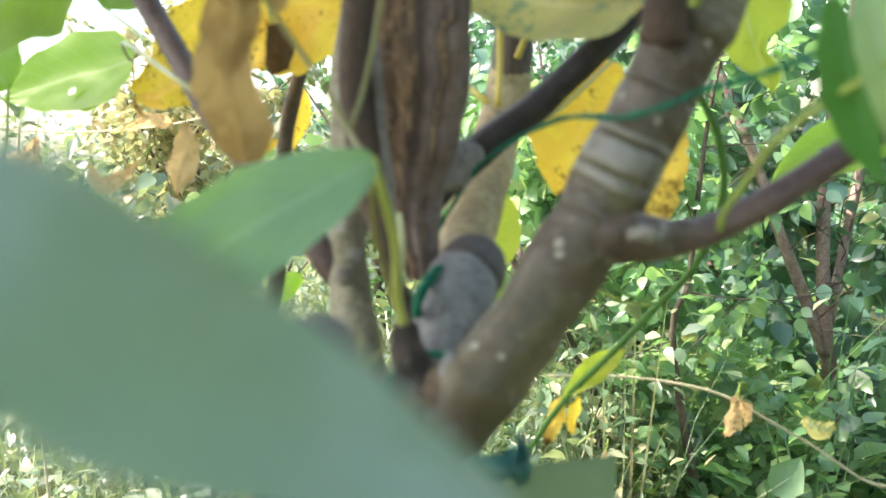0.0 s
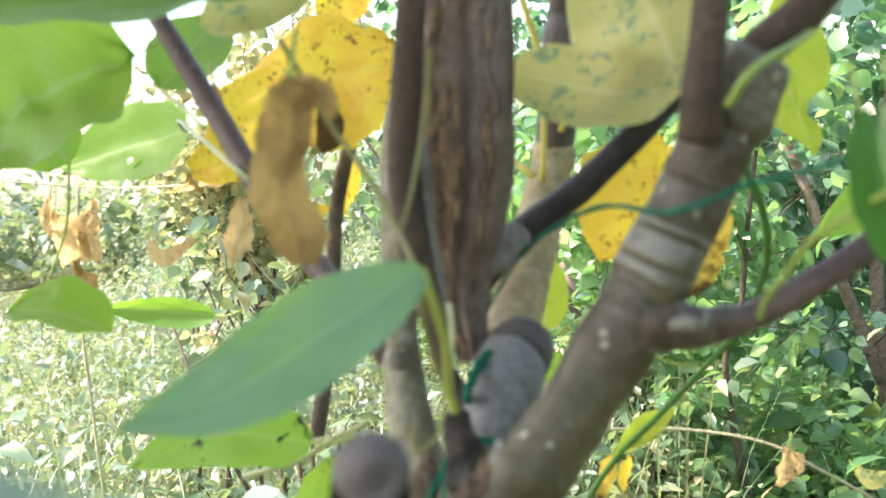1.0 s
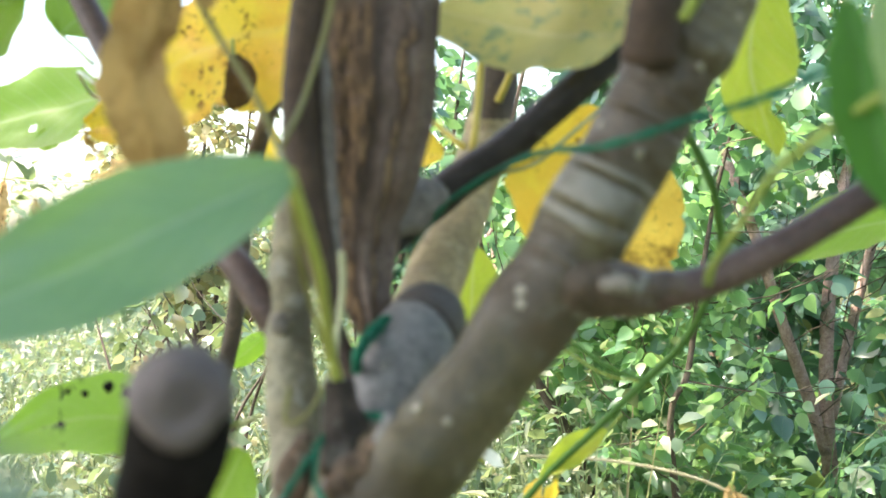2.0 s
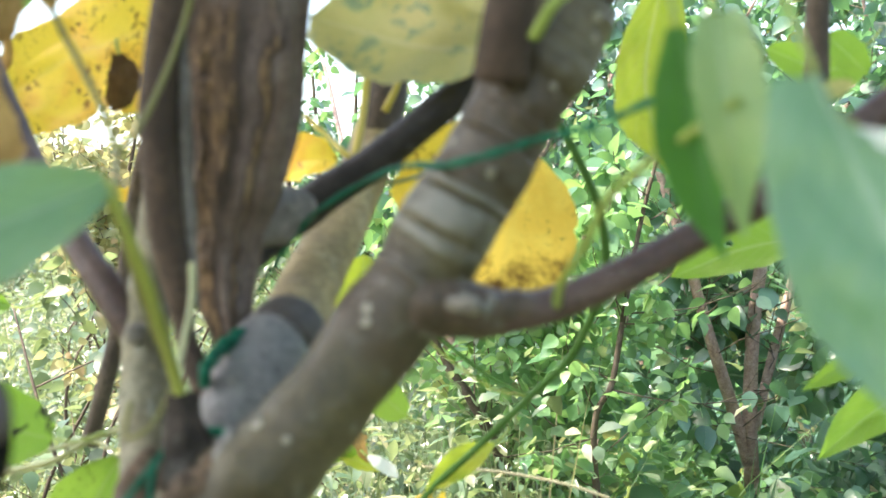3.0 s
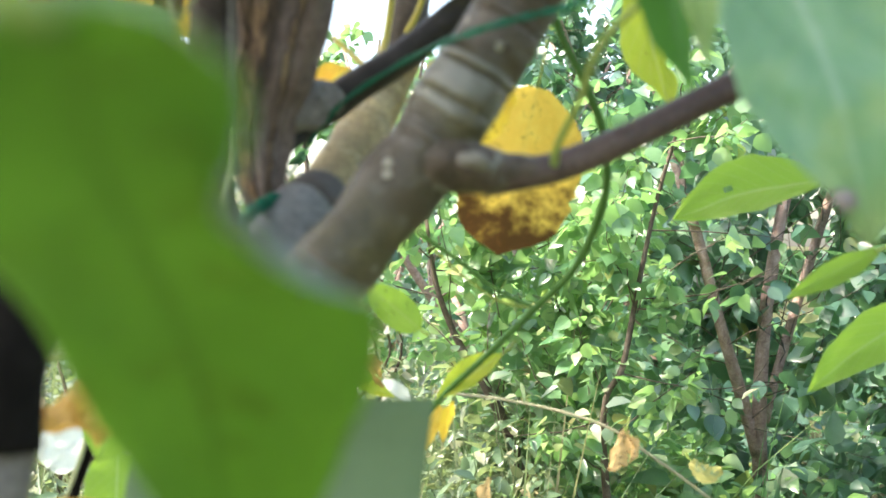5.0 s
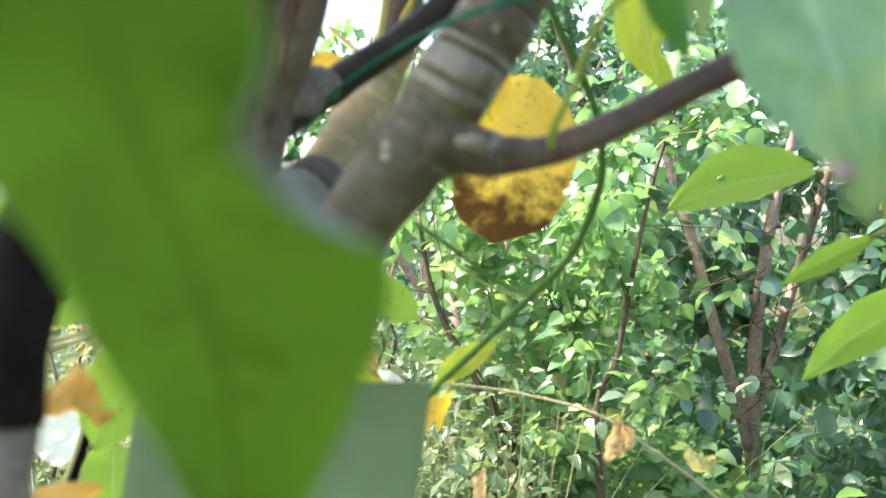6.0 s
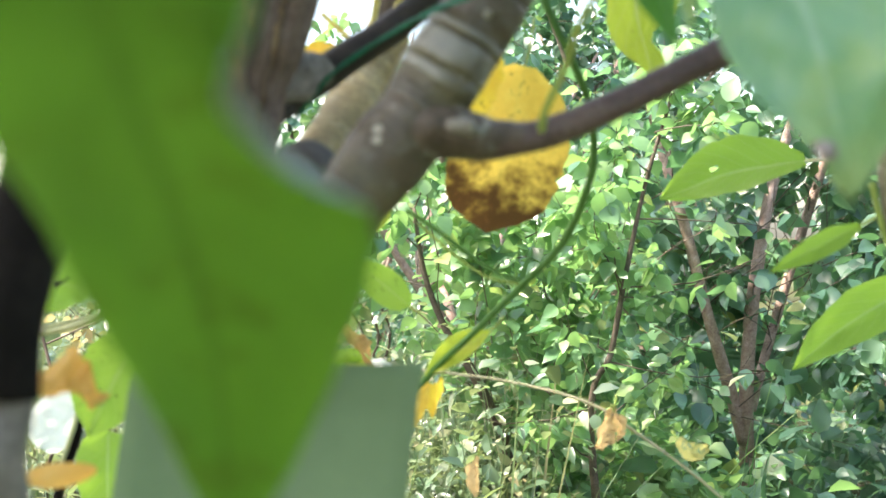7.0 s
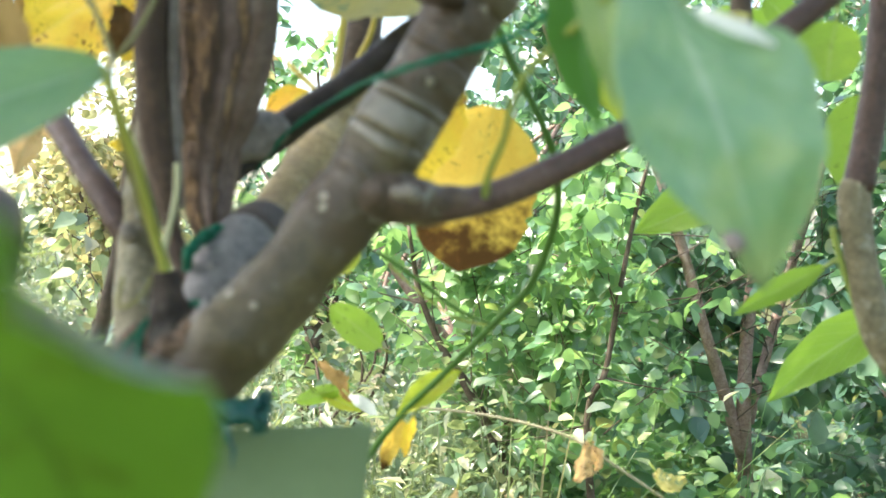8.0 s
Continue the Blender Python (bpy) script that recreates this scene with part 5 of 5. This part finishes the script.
leaf(climber, LEAF_TIPPED, [(-0.0154, 0.8400, 1.1268), (-0.0210, 0.8350, 1.1141), (-0.0270, 0.8400, 1.0975)], [(0.936, 0.302, -0.182), (0.936, 0.302, -0.182), (0.936, 0.302, -0.182)], fold=20, wave=0.15, seed=72, prof=((0, 2, 2), (0.3, 7, 5), (0.6, 7.5, 6), (1, 1, 1)), ragged=0.14, crinkle=0.2, label="golden leaf browning at its lower end")
leaf(climber, LEAF_LIME, [(-0.0934, 0.9548, 1.1215), (-0.0561, 0.9548, 1.1332)], (-0.0785, 0.9548, 1.1329), 0.5, 0.6, 20, 0.1, 0.05, 43)

dry = empty("dry_stem", (0.3, 0.97, 0.0), "thin dry stem with shrivelled leaves hanging from it", "dry plant")
stalk([(-0.0210, 0.9321, 1.1232), (0.0373, 0.9548, 1.1143), (0.0904, 0.9548, 1.1018), (0.1247, 0.9548, 1.0820), (0.1910, 0.9775, 1.0321), (0.2848, 1.0116, 0.9383), (0.36, 0.97, 0.5), (0.3, 0.97, 0.0)], 0.0009, DRYSTEM, dry, "stem", 60, 1.3)
leaf(dry, LEAF_TAN, [(0.1090, 0.9540, 1.0985), (0.1043, 0.9500, 1.0851), (0.0998, 0.9540, 1.0697)], [(0.944, 0.287, -0.164), (0.944, 0.287, -0.164), (0.944, 0.287, -0.164)], fold=30, wave=0.25, seed=44, prof=((0, 3, 3), (0.3, 7.5, 7), (0.7, 8.5, 8), (1, 3, 3)), ragged=0.12, crinkle=0.22, ns=22)
leaf(dry, LEAF_TAN, [(0.1087, 0.9450, 1.0967), (0.1134, 0.9450, 1.0885), (0.1114, 0.9500, 1.0761)], [(0.890, 0.451, -0.066), (0.890, 0.451, -0.066), (0.890, 0.451, -0.066)], fold=30, wave=0.25, seed=45, prof=((0, 1, 1), (0.4, 4, 4), (0.8, 4, 3), (1, 0.5, 0.5)), ragged=0.12, crinkle=0.22)
leaf(dry, LEAF_PALE, [(0.1559, 0.9680, 1.0757), (0.1644, 0.9620, 1.0676), (0.1763, 0.9680, 1.0708)], [(0.264, 0.306, 0.915), (0.264, 0.306, 0.915), (0.264, 0.306, 0.915)], fold=30, wave=0.25, seed=46, prof=((0, 3, 3), (0.4, 7, 7.5), (0.8, 6, 6), (1, 1.5, 1.5)), ragged=0.12, crinkle=0.25)
leaf(dry, LEAF_TAN, [(0.0181, 0.9700, 1.0599), (0.0153, 0.9700, 1.0472), (0.0174, 0.9750, 1.0304)], [(0.954, 0.293, -0.071), (0.954, 0.293, -0.071), (0.954, 0.293, -0.071)], fold=30, wave=0.25, seed=47, prof=((0, 1, 1), (0.4, 6, 5), (0.8, 5, 5), (1, 1, 1)), ragged=0.12, crinkle=0.22)
leaf(climber, LEAF_YLIME, [(0.0180, 0.7820, 1.1630), (0.0018, 0.7850, 1.1513), (-0.0164, 0.7900, 1.1373)], [(-0.500, 0.299, 0.813), (-0.500, 0.299, 0.813), (-0.500, 0.299, 0.813)], fold=25, wave=0.1, seed=40, prof=((0, 1, 1), (0.25, 6, 8), (0.5, 7.5, 10), (0.8, 4.5, 6), (1, 0.3, 0.3)), crinkle=0.1)
leaf(climber, LEAF_YELLOW, [(-0.0071, 0.8000, 1.1351), (-0.0101, 0.8050, 1.1242), (-0.0124, 0.8100, 1.1107)], [(0.954, 0.293, -0.071), (0.954, 0.293, -0.071), (0.954, 0.293, -0.071)], fold=30, wave=0.2, seed=41, prof=((0, 0.6, 0.6), (0.4, 4.5, 5), (0.8, 3.5, 3), (1, 0.4, 0.4)), ragged=0.14, crinkle=0.2)
stalk([(-0.0283, 0.7850, 1.2273), (-0.0065, 0.7780, 1.2132), (0.0137, 0.7680, 1.1988), (0.0267, 0.7620, 1.1928), (0.0339, 0.7570, 1.1909)], 0.0013, VINE, climber, "stem", 24, 0.8)
stalk([(-0.0220, 0.7850, 1.2204), (-0.0032, 0.7750, 1.2048), (0.0156, 0.7650, 1.1930), (0.0319, 0.7580, 1.1899)], 0.0008, STALK, climber, "stem", 24, 0.8)
leaf(dry, LEAF_TAN, [(-0.2315, 0.7450, 1.2837), (-0.2435, 0.7480, 1.2755), (-0.2560, 0.7500, 1.2727), (-0.2593, 0.7500, 1.2855)], [(0.452, 0.302, -0.839), (0.035, 0.251, -0.967), (-0.451, 0.227, -0.863), (-0.960, 0.238, -0.147)], fold=28, wave=0.2, seed=50, prof=((0, 0.6, 0.6), (0.3, 3.5, 4), (0.6, 5, 6), (0.85, 4, 4), (1, 0.4, 0.4)), ragged=0.1, crinkle=0.2, ns=24)
leaf(dry, LEAF_TAN, [(-0.4653, 1.1200, 1.3030), (-0.4452, 1.1100, 1.2830), (-0.4614, 1.1200, 1.2552)], [(0.863, 0.452, 0.226), (0.863, 0.452, 0.226), (0.863, 0.452, 0.226)], fold=26, wave=0.25, seed=51, prof=((0, 1, 1), (0.25, 14, 10), (0.5, 19, 15), (0.8, 12, 14), (1, 1, 1)), ragged=0.14, crinkle=0.2, ns=24, nu=6)
leaf(dry, LEAF_TAN, [(-0.4314, 1.1300, 1.3131), (-0.4366, 1.1200, 1.2841), (-0.4292, 1.1200, 1.2561)], [(0.858, 0.493, -0.144), (0.858, 0.493, -0.144), (0.858, 0.493, -0.144)], fold=26, wave=0.25, seed=54, prof=((0, 1, 1), (0.3, 9, 11), (0.6, 13, 10), (0.85, 8, 8), (1, 1, 1)), ragged=0.14, crinkle=0.2, ns=24, nu=6)
leaf(dry, LEAF_BROWN, [(-0.4513, 1.1200, 1.2594), (-0.4383, 1.1100, 1.2383), (-0.4576, 1.1200, 1.2188)], [(0.860, 0.444, -0.252), (0.860, 0.444, -0.252), (0.860, 0.444, -0.252)], fold=26, wave=0.25, seed=55, prof=((0, 1, 1), (0.3, 11, 9), (0.65, 13, 12), (1, 1, 1)), ragged=0.14, crinkle=0.25, ns=24, nu=6)
leaf(dry, LEAF_TAN, [(-0.3592, 1.1300, 1.3121), (-0.3333, 1.1200, 1.3187), (-0.3144, 1.1300, 1.3156)], [(0.142, 0.483, 0.864), (0.142, 0.483, 0.864), (0.142, 0.483, 0.864)], fold=26, wave=0.25, seed=56, prof=((0, 1, 1), (0.4, 10, 8), (0.8, 7, 7), (1, 1, 1)), ragged=0.14, crinkle=0.2, ns=24, nu=6)
stalk([(-0.4400, 1.1200, 1.3259), (-0.4458, 1.1200, 1.2790), (-0.4476, 1.1200, 1.2220), (-0.4494, 1.1200, 1.1647), (-0.45, 1.16, 0.6), (-0.46, 1.18, 0.0)], 0.0011, DRYSTEM, dry, "stem", 40, 1.3)
leaf(dry, LEAF_TAN, [(-0.2093, 0.7600, 1.3023), (-0.2100, 0.7550, 1.2840), (-0.2150, 0.7500, 1.2650)], [(0.909, 0.336, -0.246), (0.909, 0.336, -0.246), (0.909, 0.336, -0.246)], fold=28, wave=0.2, seed=52, prof=((0, 1, 1), (0.3, 8, 8), (0.7, 9, 8), (1, 0.8, 0.8)), ragged=0.14, crinkle=0.22)
leaf(dry, LEAF_TAN, [(-0.4660, 1.1200, 1.3173), (-0.4716, 1.1200, 1.2973), (-0.4672, 1.1200, 1.2803)], [(0.909, 0.336, -0.246), (0.909, 0.336, -0.246), (0.909, 0.336, -0.246)], fold=28, wave=0.2, seed=53, prof=((0, 1, 1), (0.4, 8, 7), (1, 0.8, 0.8)), ragged=0.12, crinkle=0.25)
stalk([(-0.6373, 1.4096, 1.3437), (-0.5204, 1.4096, 1.3259), (-0.3839, 1.2959, 1.3195), (-0.2957, 1.1822, 1.3218)], 0.001, DRYSTEM, dry, "stem", 30)

# ---- orchard behind ----
BARE_STEMS = [
    [(0.93, 4.0, -0.05, 0.034), (0.9287, 3.9679, 0.4641, 0.0257), (0.9057, 3.9110, 0.6783, 0.0236), (0.9120, 3.9110, 0.9489, 0.0219), (0.9346, 3.9110, 1.1686, 0.0202), (0.9675, 3.9110, 1.3714, 0.0177), (1.0454, 3.9110, 1.6755, 0.0126), (1.0737, 3.9110, 1.9277, 0.0084)],
    [(0.9081, 3.9337, 0.5728, 0.0204), (0.8486, 3.8883, 0.7479, 0.0201), (0.7630, 3.8200, 0.9696, 0.0181), (0.6880, 3.7973, 1.2155, 0.0164), (0.6101, 3.7973, 1.4430, 0.0131), (0.5228, 3.7973, 1.7352, 0.0082)],
    [(0.9393, 3.9792, 0.6689, 0.0155), (1.0129, 4.0816, 0.8672, 0.0159), (1.1093, 4.1952, 1.1123, 0.0163), (1.2017, 4.2521, 1.3875, 0.0156), (1.3218, 4.2521, 1.7743, 0.0119)]]
LEANING_STEM = [(0.25, 3.4, -0.05, 0.025), (0.1618, 3.3425, 0.5756, 0.0144), (0.1139, 3.2857, 0.7277, 0.0141), (0.0472, 3.2288, 0.8604, 0.0125), (-0.0168, 3.2288, 0.9565, 0.0090), (-0.0746, 3.2288, 1.0942, 0.0069), (-0.1050, 3.2288, 1.2598, 0.0048)]
SLENDER_STEM = [(0.45, 3.2, -0.05, 0.02), (0.3284, 3.0014, 0.7497, 0.0084), (0.3700, 3.0014, 0.9308, 0.0077), (0.3987, 3.0014, 1.1112, 0.0064), (0.4395, 3.0014, 1.3301, 0.0051), (0.4994, 3.0014, 1.5488, 0.0038)]
BARE_POINTS = [(*q[:3], wide) for st, wide in [(b, 0.058) for b in BARE_STEMS] + [(LEANING_STEM, 0.03), (SLENDER_STEM, 0.026)] for q in spline(st, 34) if 0.5 < q[2] < 1.45]


def before_stems(c):
    """Whether a leaf would grow between the grafted tree and the bare stems, which stand free of leaves."""
    for q in BARE_POINTS:
        k = (c.y - 0.12) / (q[1] - 0.12)
        if 0.3 < k < 1.0 and abs(c.x - k * q[0]) < q[3] and abs(c.z - 1.25 - k * (q[2] - 1.25)) < 0.06:
            return True
    return False


def orchard_tree(place, stems, twigs, seed, label, spread=0.5, size=0.058, heights=(0.3, 2.0), per=26, mat_=FOL_TREE, stem_mat=None, shape=LEAF_ROWS):
    """A low orchard tree: its stems, the twigs that grow from them, and leaves along the twigs."""
    rnd = random.Random(seed)
    ob = empty("orchard_tree", place, label, "tree", "orchard trees behind")
    for st in stems:
        limb("stem", st, stem_mat or BARK_FAR, ob, "", 30, 10, 0.1, 25)
    bm = bmesh.new()
    leaves = []
    for _ in range(twigs):
        st = spline(rnd.choice(stems), 40)
        r = st[rnd.randrange(4, 41)]
        p = Vector(r[:3])
        if not heights[0] < p.z < heights[1]:
            continue
        az = rnd.uniform(0, 2 * math.pi)
        d = Vector((math.cos(az), math.sin(az), rnd.uniform(-0.1, 1.0))).normalized()
        length = rnd.uniform(0.4, 1.1) * spread
        pts = [p]
        q = p.copy()
        for i in range(5):
            d = (d + Vector((rnd.gauss(0, 0.22), rnd.gauss(0, 0.22), 0.1 + rnd.gauss(0, 0.15)))).normalized()
            q = q + d * (length / 5)
            pts.append(q.copy())
        tube_mesh(bm, [(*v, 0.0022 * (1 - 0.13 * i)) for i, v in enumerate(pts)], 5, 4, caps=False)
        line = spline(pts, 40)
        for i in range(per):
            c = Vector(line[rnd.randrange(6, 41)])
            out = Vector((rnd.gauss(0, 1), rnd.gauss(0, 1), rnd.gauss(-0.5, 0.45))).normalized()
            c = c + out * rnd.uniform(0.01, 0.05)
            if before_stems(c) and rnd.random() < 0.94:
                continue
            ll = size * rnd.uniform(0.6, 1.25)
            leaves.append((c, out, ll, ll * rnd.uniform(0.3, 0.44), rnd.uniform(0.02, 0.4)))
    tagged(part("branching", bm, BARK_SHADE, ob), kind="stuff")
    tagged(part("crown", leaf_heap(leaves, seed, shape, 0.9), mat_, ob), kind="stuff")
    return ob


orchard_tree((0.93, 4.0, 0.0), BARE_STEMS,
    84, 11, "dense green orchard tree with three reddish stems", 0.75, 0.066, (0.1, 2.1), 48)
orchard_tree((0.25, 3.4, 0.0), [
    LEANING_STEM,
    [(0.1687, 3.3425, 0.5901, 0.0093), (0.2483, 3.3993, 0.8003, 0.0080), (0.2936, 3.4562, 1.0022, 0.0067), (0.3195, 3.4562, 1.2107, 0.0052)]],
    42, 12, "low green orchard tree with a leaning stem", 0.6, 0.05, (0.55, 1.35), 52, FOL_SUNLIT, BARK_SHADE)
orchard_tree((0.45, 3.2, 0.0), [SLENDER_STEM],
    24, 13, "slender young orchard tree with a thin stem", 0.4, 0.048, (0.2, 1.8), 44, FOL_SUNLIT, BARK_SHADE)
# the last three, beside and behind the camera, are unseen and block sky light
for k, (x, y, h, tw) in enumerate(((1.75, 4.6, 2.2, 95), (2.2, 6.2, 2.5, 90), (0.9, 6.0, 2.3, 100), (0.1, 5.6, 2.05, 60), (-0.55, 8.6, 1.8, 40), (1.5, 7.5, 2.6, 110), (0.3, 8.0, 2.05, 110), (-0.2, 10.5, 1.9, 90), (1.9, 3.4, 1.6, 95), (3.0, 8.5, 2.8, 90), (1.7, 0.9, 2.4, 90), (1.9, -1.0, 2.5, 90), (0.5, -2.4, 2.4, 80))):
    rnd_ = random.Random(60 + k)
    stems_ = [[(x, y, -0.05, 0.03), (x + rnd_.uniform(-0.1, 0.1), y, 0.5, 0.026), (x + rnd_.uniform(-0.5, 0.5), y + rnd_.uniform(-0.4, 0.4), h * 0.6, 0.016), (x + rnd_.uniform(-0.8, 0.8), y + rnd_.uniform(-0.5, 0.5), h, 0.007)] for _ in range(4)]
    orchard_tree((x, y, 0.0), stems_, tw, 70 + k, "green orchard tree, in the next row or added unseen to block sky light", 0.85, 0.068, (0.1, 3.0), 42, shape=MID_ROWS)

orchard_tree((-0.75, 6.4, 0.0), [[(-0.75, 6.4, -0.05, 0.03), (-0.72, 6.4, 0.6, 0.024), (-0.8 + 0.14 * k, 6.4, 1.4, 0.014), (-0.95 + 0.24 * k, 6.4, 2.2, 0.006)] for k in range(4)],
    46, 85, "young orchard tree, sunlight put into its leaf colour", 0.42, 0.066, (0.3, 3.0), 34, FOL_SUNLIT, BARK_SHADE, MID_ROWS)

for k, (x, y, h, tw) in enumerate(((-0.62, 2.7, 1.12, 16), (-1.05, 3.6, 1.2, 22), (-0.4, 4.2, 1.15, 20), (-1.3, 5.4, 1.3, 30), (-0.75, 6.5, 1.35, 30), (-2.2, 7.5, 1.5, 40))):
    rnd_ = random.Random(160 + k)
    stems_ = [[(x, y, -0.03, 0.007), (x + rnd_.uniform(-0.1, 0.1), y, h * 0.4, 0.006), (x + rnd_.uniform(-0.2, 0.2), y + rnd_.uniform(-0.15, 0.15), h * 0.75, 0.004), (x + rnd_.uniform(-0.3, 0.3), y + rnd_.uniform(-0.2, 0.2), h, 0.002)] for _ in range(4)]
    tagged(orchard_tree((x, y, 0.0), stems_, tw, 170 + k, "thin scrubby sapling among the weeds", 0.35, 0.045, (0.1, 3.0), 20, FOL_WEED, BARK_TWIG, MID_ROWS), "thin scrubby sapling among the weeds", "sapling", "saplings among the weeds").name = "sapling"


tagged(orchard_tree((-1.0, 3.4, 0.0), [[(-0.8325, 3.3425, 0.0294, 0.0113), (-0.8253, 3.3425, 0.8607, 0.0084), (-0.8497, 3.3425, 1.2823, 0.0063), (-0.8165, 3.3425, 1.4934, 0.0042), (-0.7972, 3.3425, 1.6902, 0.0021)], [(-0.8279, 3.3425, 0.8326, 0.0056), (-0.7862, 3.3993, 1.2408, 0.0050), (-0.7296, 3.4562, 1.5034, 0.0036), (-0.7029, 3.4562, 1.7801, 0.0022)], [(-0.8404, 3.3425, 1.0013, 0.0056), (-0.9375, 3.2857, 1.2807, 0.0041), (-0.9939, 3.2857, 1.4868, 0.0028)], [(-0.8279, 3.3425, 0.8326, 0.0056), (-0.8999, 3.3993, 1.2397, 0.0050), (-0.9321, 3.4562, 1.5011, 0.0029)]],
    64, 181, "", 0.32, 0.03, (0.5, 3.0), 50, FOL_DRY, BARK_TWIG), "sapling with yellowed, half-withered leaves", "sapling", "saplings among the weeds").name = "sapling"


def weeds(name, count, xs, ys, seed, tall, size, label, mat_=None, blades=3, broad=False):
    """Rough growth in clumps of uneven height: thin stems with leaves, and long blades."""
    rnd = random.Random(seed)
    leaves = []
    for _ in range(count):
        y = ys[0] + (ys[1] - ys[0]) * rnd.random() ** 1.6
        x = rnd.uniform(*xs) * (0.35 + 0.65 * y / ys[1]) if xs[0] < -3 else rnd.uniform(*xs)
        clump = noise.noise(Vector((x * 1.3, y * 1.3, seed)))
        if clump < -0.25 and rnd.random() < 0.7:
            continue
        h = tall * rnd.uniform(0.35, 1.05) * (1 + 0.7 * clump)
        lean = Vector((rnd.gauss(0, 0.2), rnd.gauss(0, 0.2), 1))
        big = rnd.choice((0.6, 0.8, 1.0, 1.5))
        leaves.append((Vector((x, y, 0)), lean, h, 0.003 + 0.0004 * y, 0.3))
        for i in range(int(17 / big ** 0.7)):
            f = rnd.random() ** 0.7
            p = Vector((x, y, 0)) + lean * (h * f)
            out = Vector((rnd.gauss(0, 1), rnd.gauss(0, 1), rnd.gauss(0.1, 0.6))).normalized()
            p += out * rnd.uniform(0, 0.09)
            if broad and before_stems(p):
                continue
            ll = big * size * rnd.uniform(0.5, 1.3) * (1 + y / 25)
            leaves.append((p, out, ll, ll * (rnd.uniform(0.3, 0.45) if broad else rnd.uniform(0.16, 0.4)), rnd.uniform(0, 0.6)))
        for i in range(blades):
            out = Vector((rnd.gauss(0, 0.5), rnd.gauss(0, 0.5), 1)).normalized()
            leaves.append((Vector((x + rnd.gauss(0, 0.06), y, h * rnd.uniform(0, 0.5))), out, 0.28 * rnd.uniform(0.5, 1.3), 0.003 + 0.0003 * y, 0.4))
    return tagged(part(name, leaf_heap(leaves, seed, MID_ROWS if broad else SMALL_ROWS), mat_ or FOL_WEED), label, "weeds", kind="stuff")


weeds("weeds", 3600, (-7.0, 0.6), (2.2, 24.0), 91, 0.75, 0.042, "sunlit tangle of pale green and yellowing weeds")
weeds("weeds", 750, (-0.35, 0.2), (2.8, 4.6), 97, 0.85, 0.036, "pale sunlit weeds before the orchard trees", blades=0)
weeds("weeds", 260, (0.15, 0.8), (3.0, 4.6), 99, 0.75, 0.058, "green undergrowth, sunlight put into its leaf colour", FOL_SUNLIT, 0, True)
weeds("weeds", 320, (0.7, 2.6), (3.1, 5.5), 92, 0.62, 0.064, "green undergrowth below the orchard trees", FOL_TREE, 0, True)
weeds("far_hedge", 900, (-22.0, 8.0), (22.0, 45.0), 93, 2.5, 0.16, "hazy far hedge of scrub along the field")
weeds("weeds", 1900, (-2.95, 2.95), (-4.5, 2.3), 94, 0.35, 0.05, "low weeds round the grafted tree")
weeds("weeds", 450, (-12.0, -0.4), (2.6, 16.0), 95, 0.6, 0.06, "rough weeds along the orchard rows")
weeds("weeds", 450, (0.4, 12.0), (3.2, 16.0), 98, 0.6, 0.07, "green weeds under the orchard rows", FOL_TREE, 0, True)
weeds("weeds", 1100, (-10.0, 10.0), (-9.0, 2.4), 96, 0.4, 0.08, "rough weeds over the field")
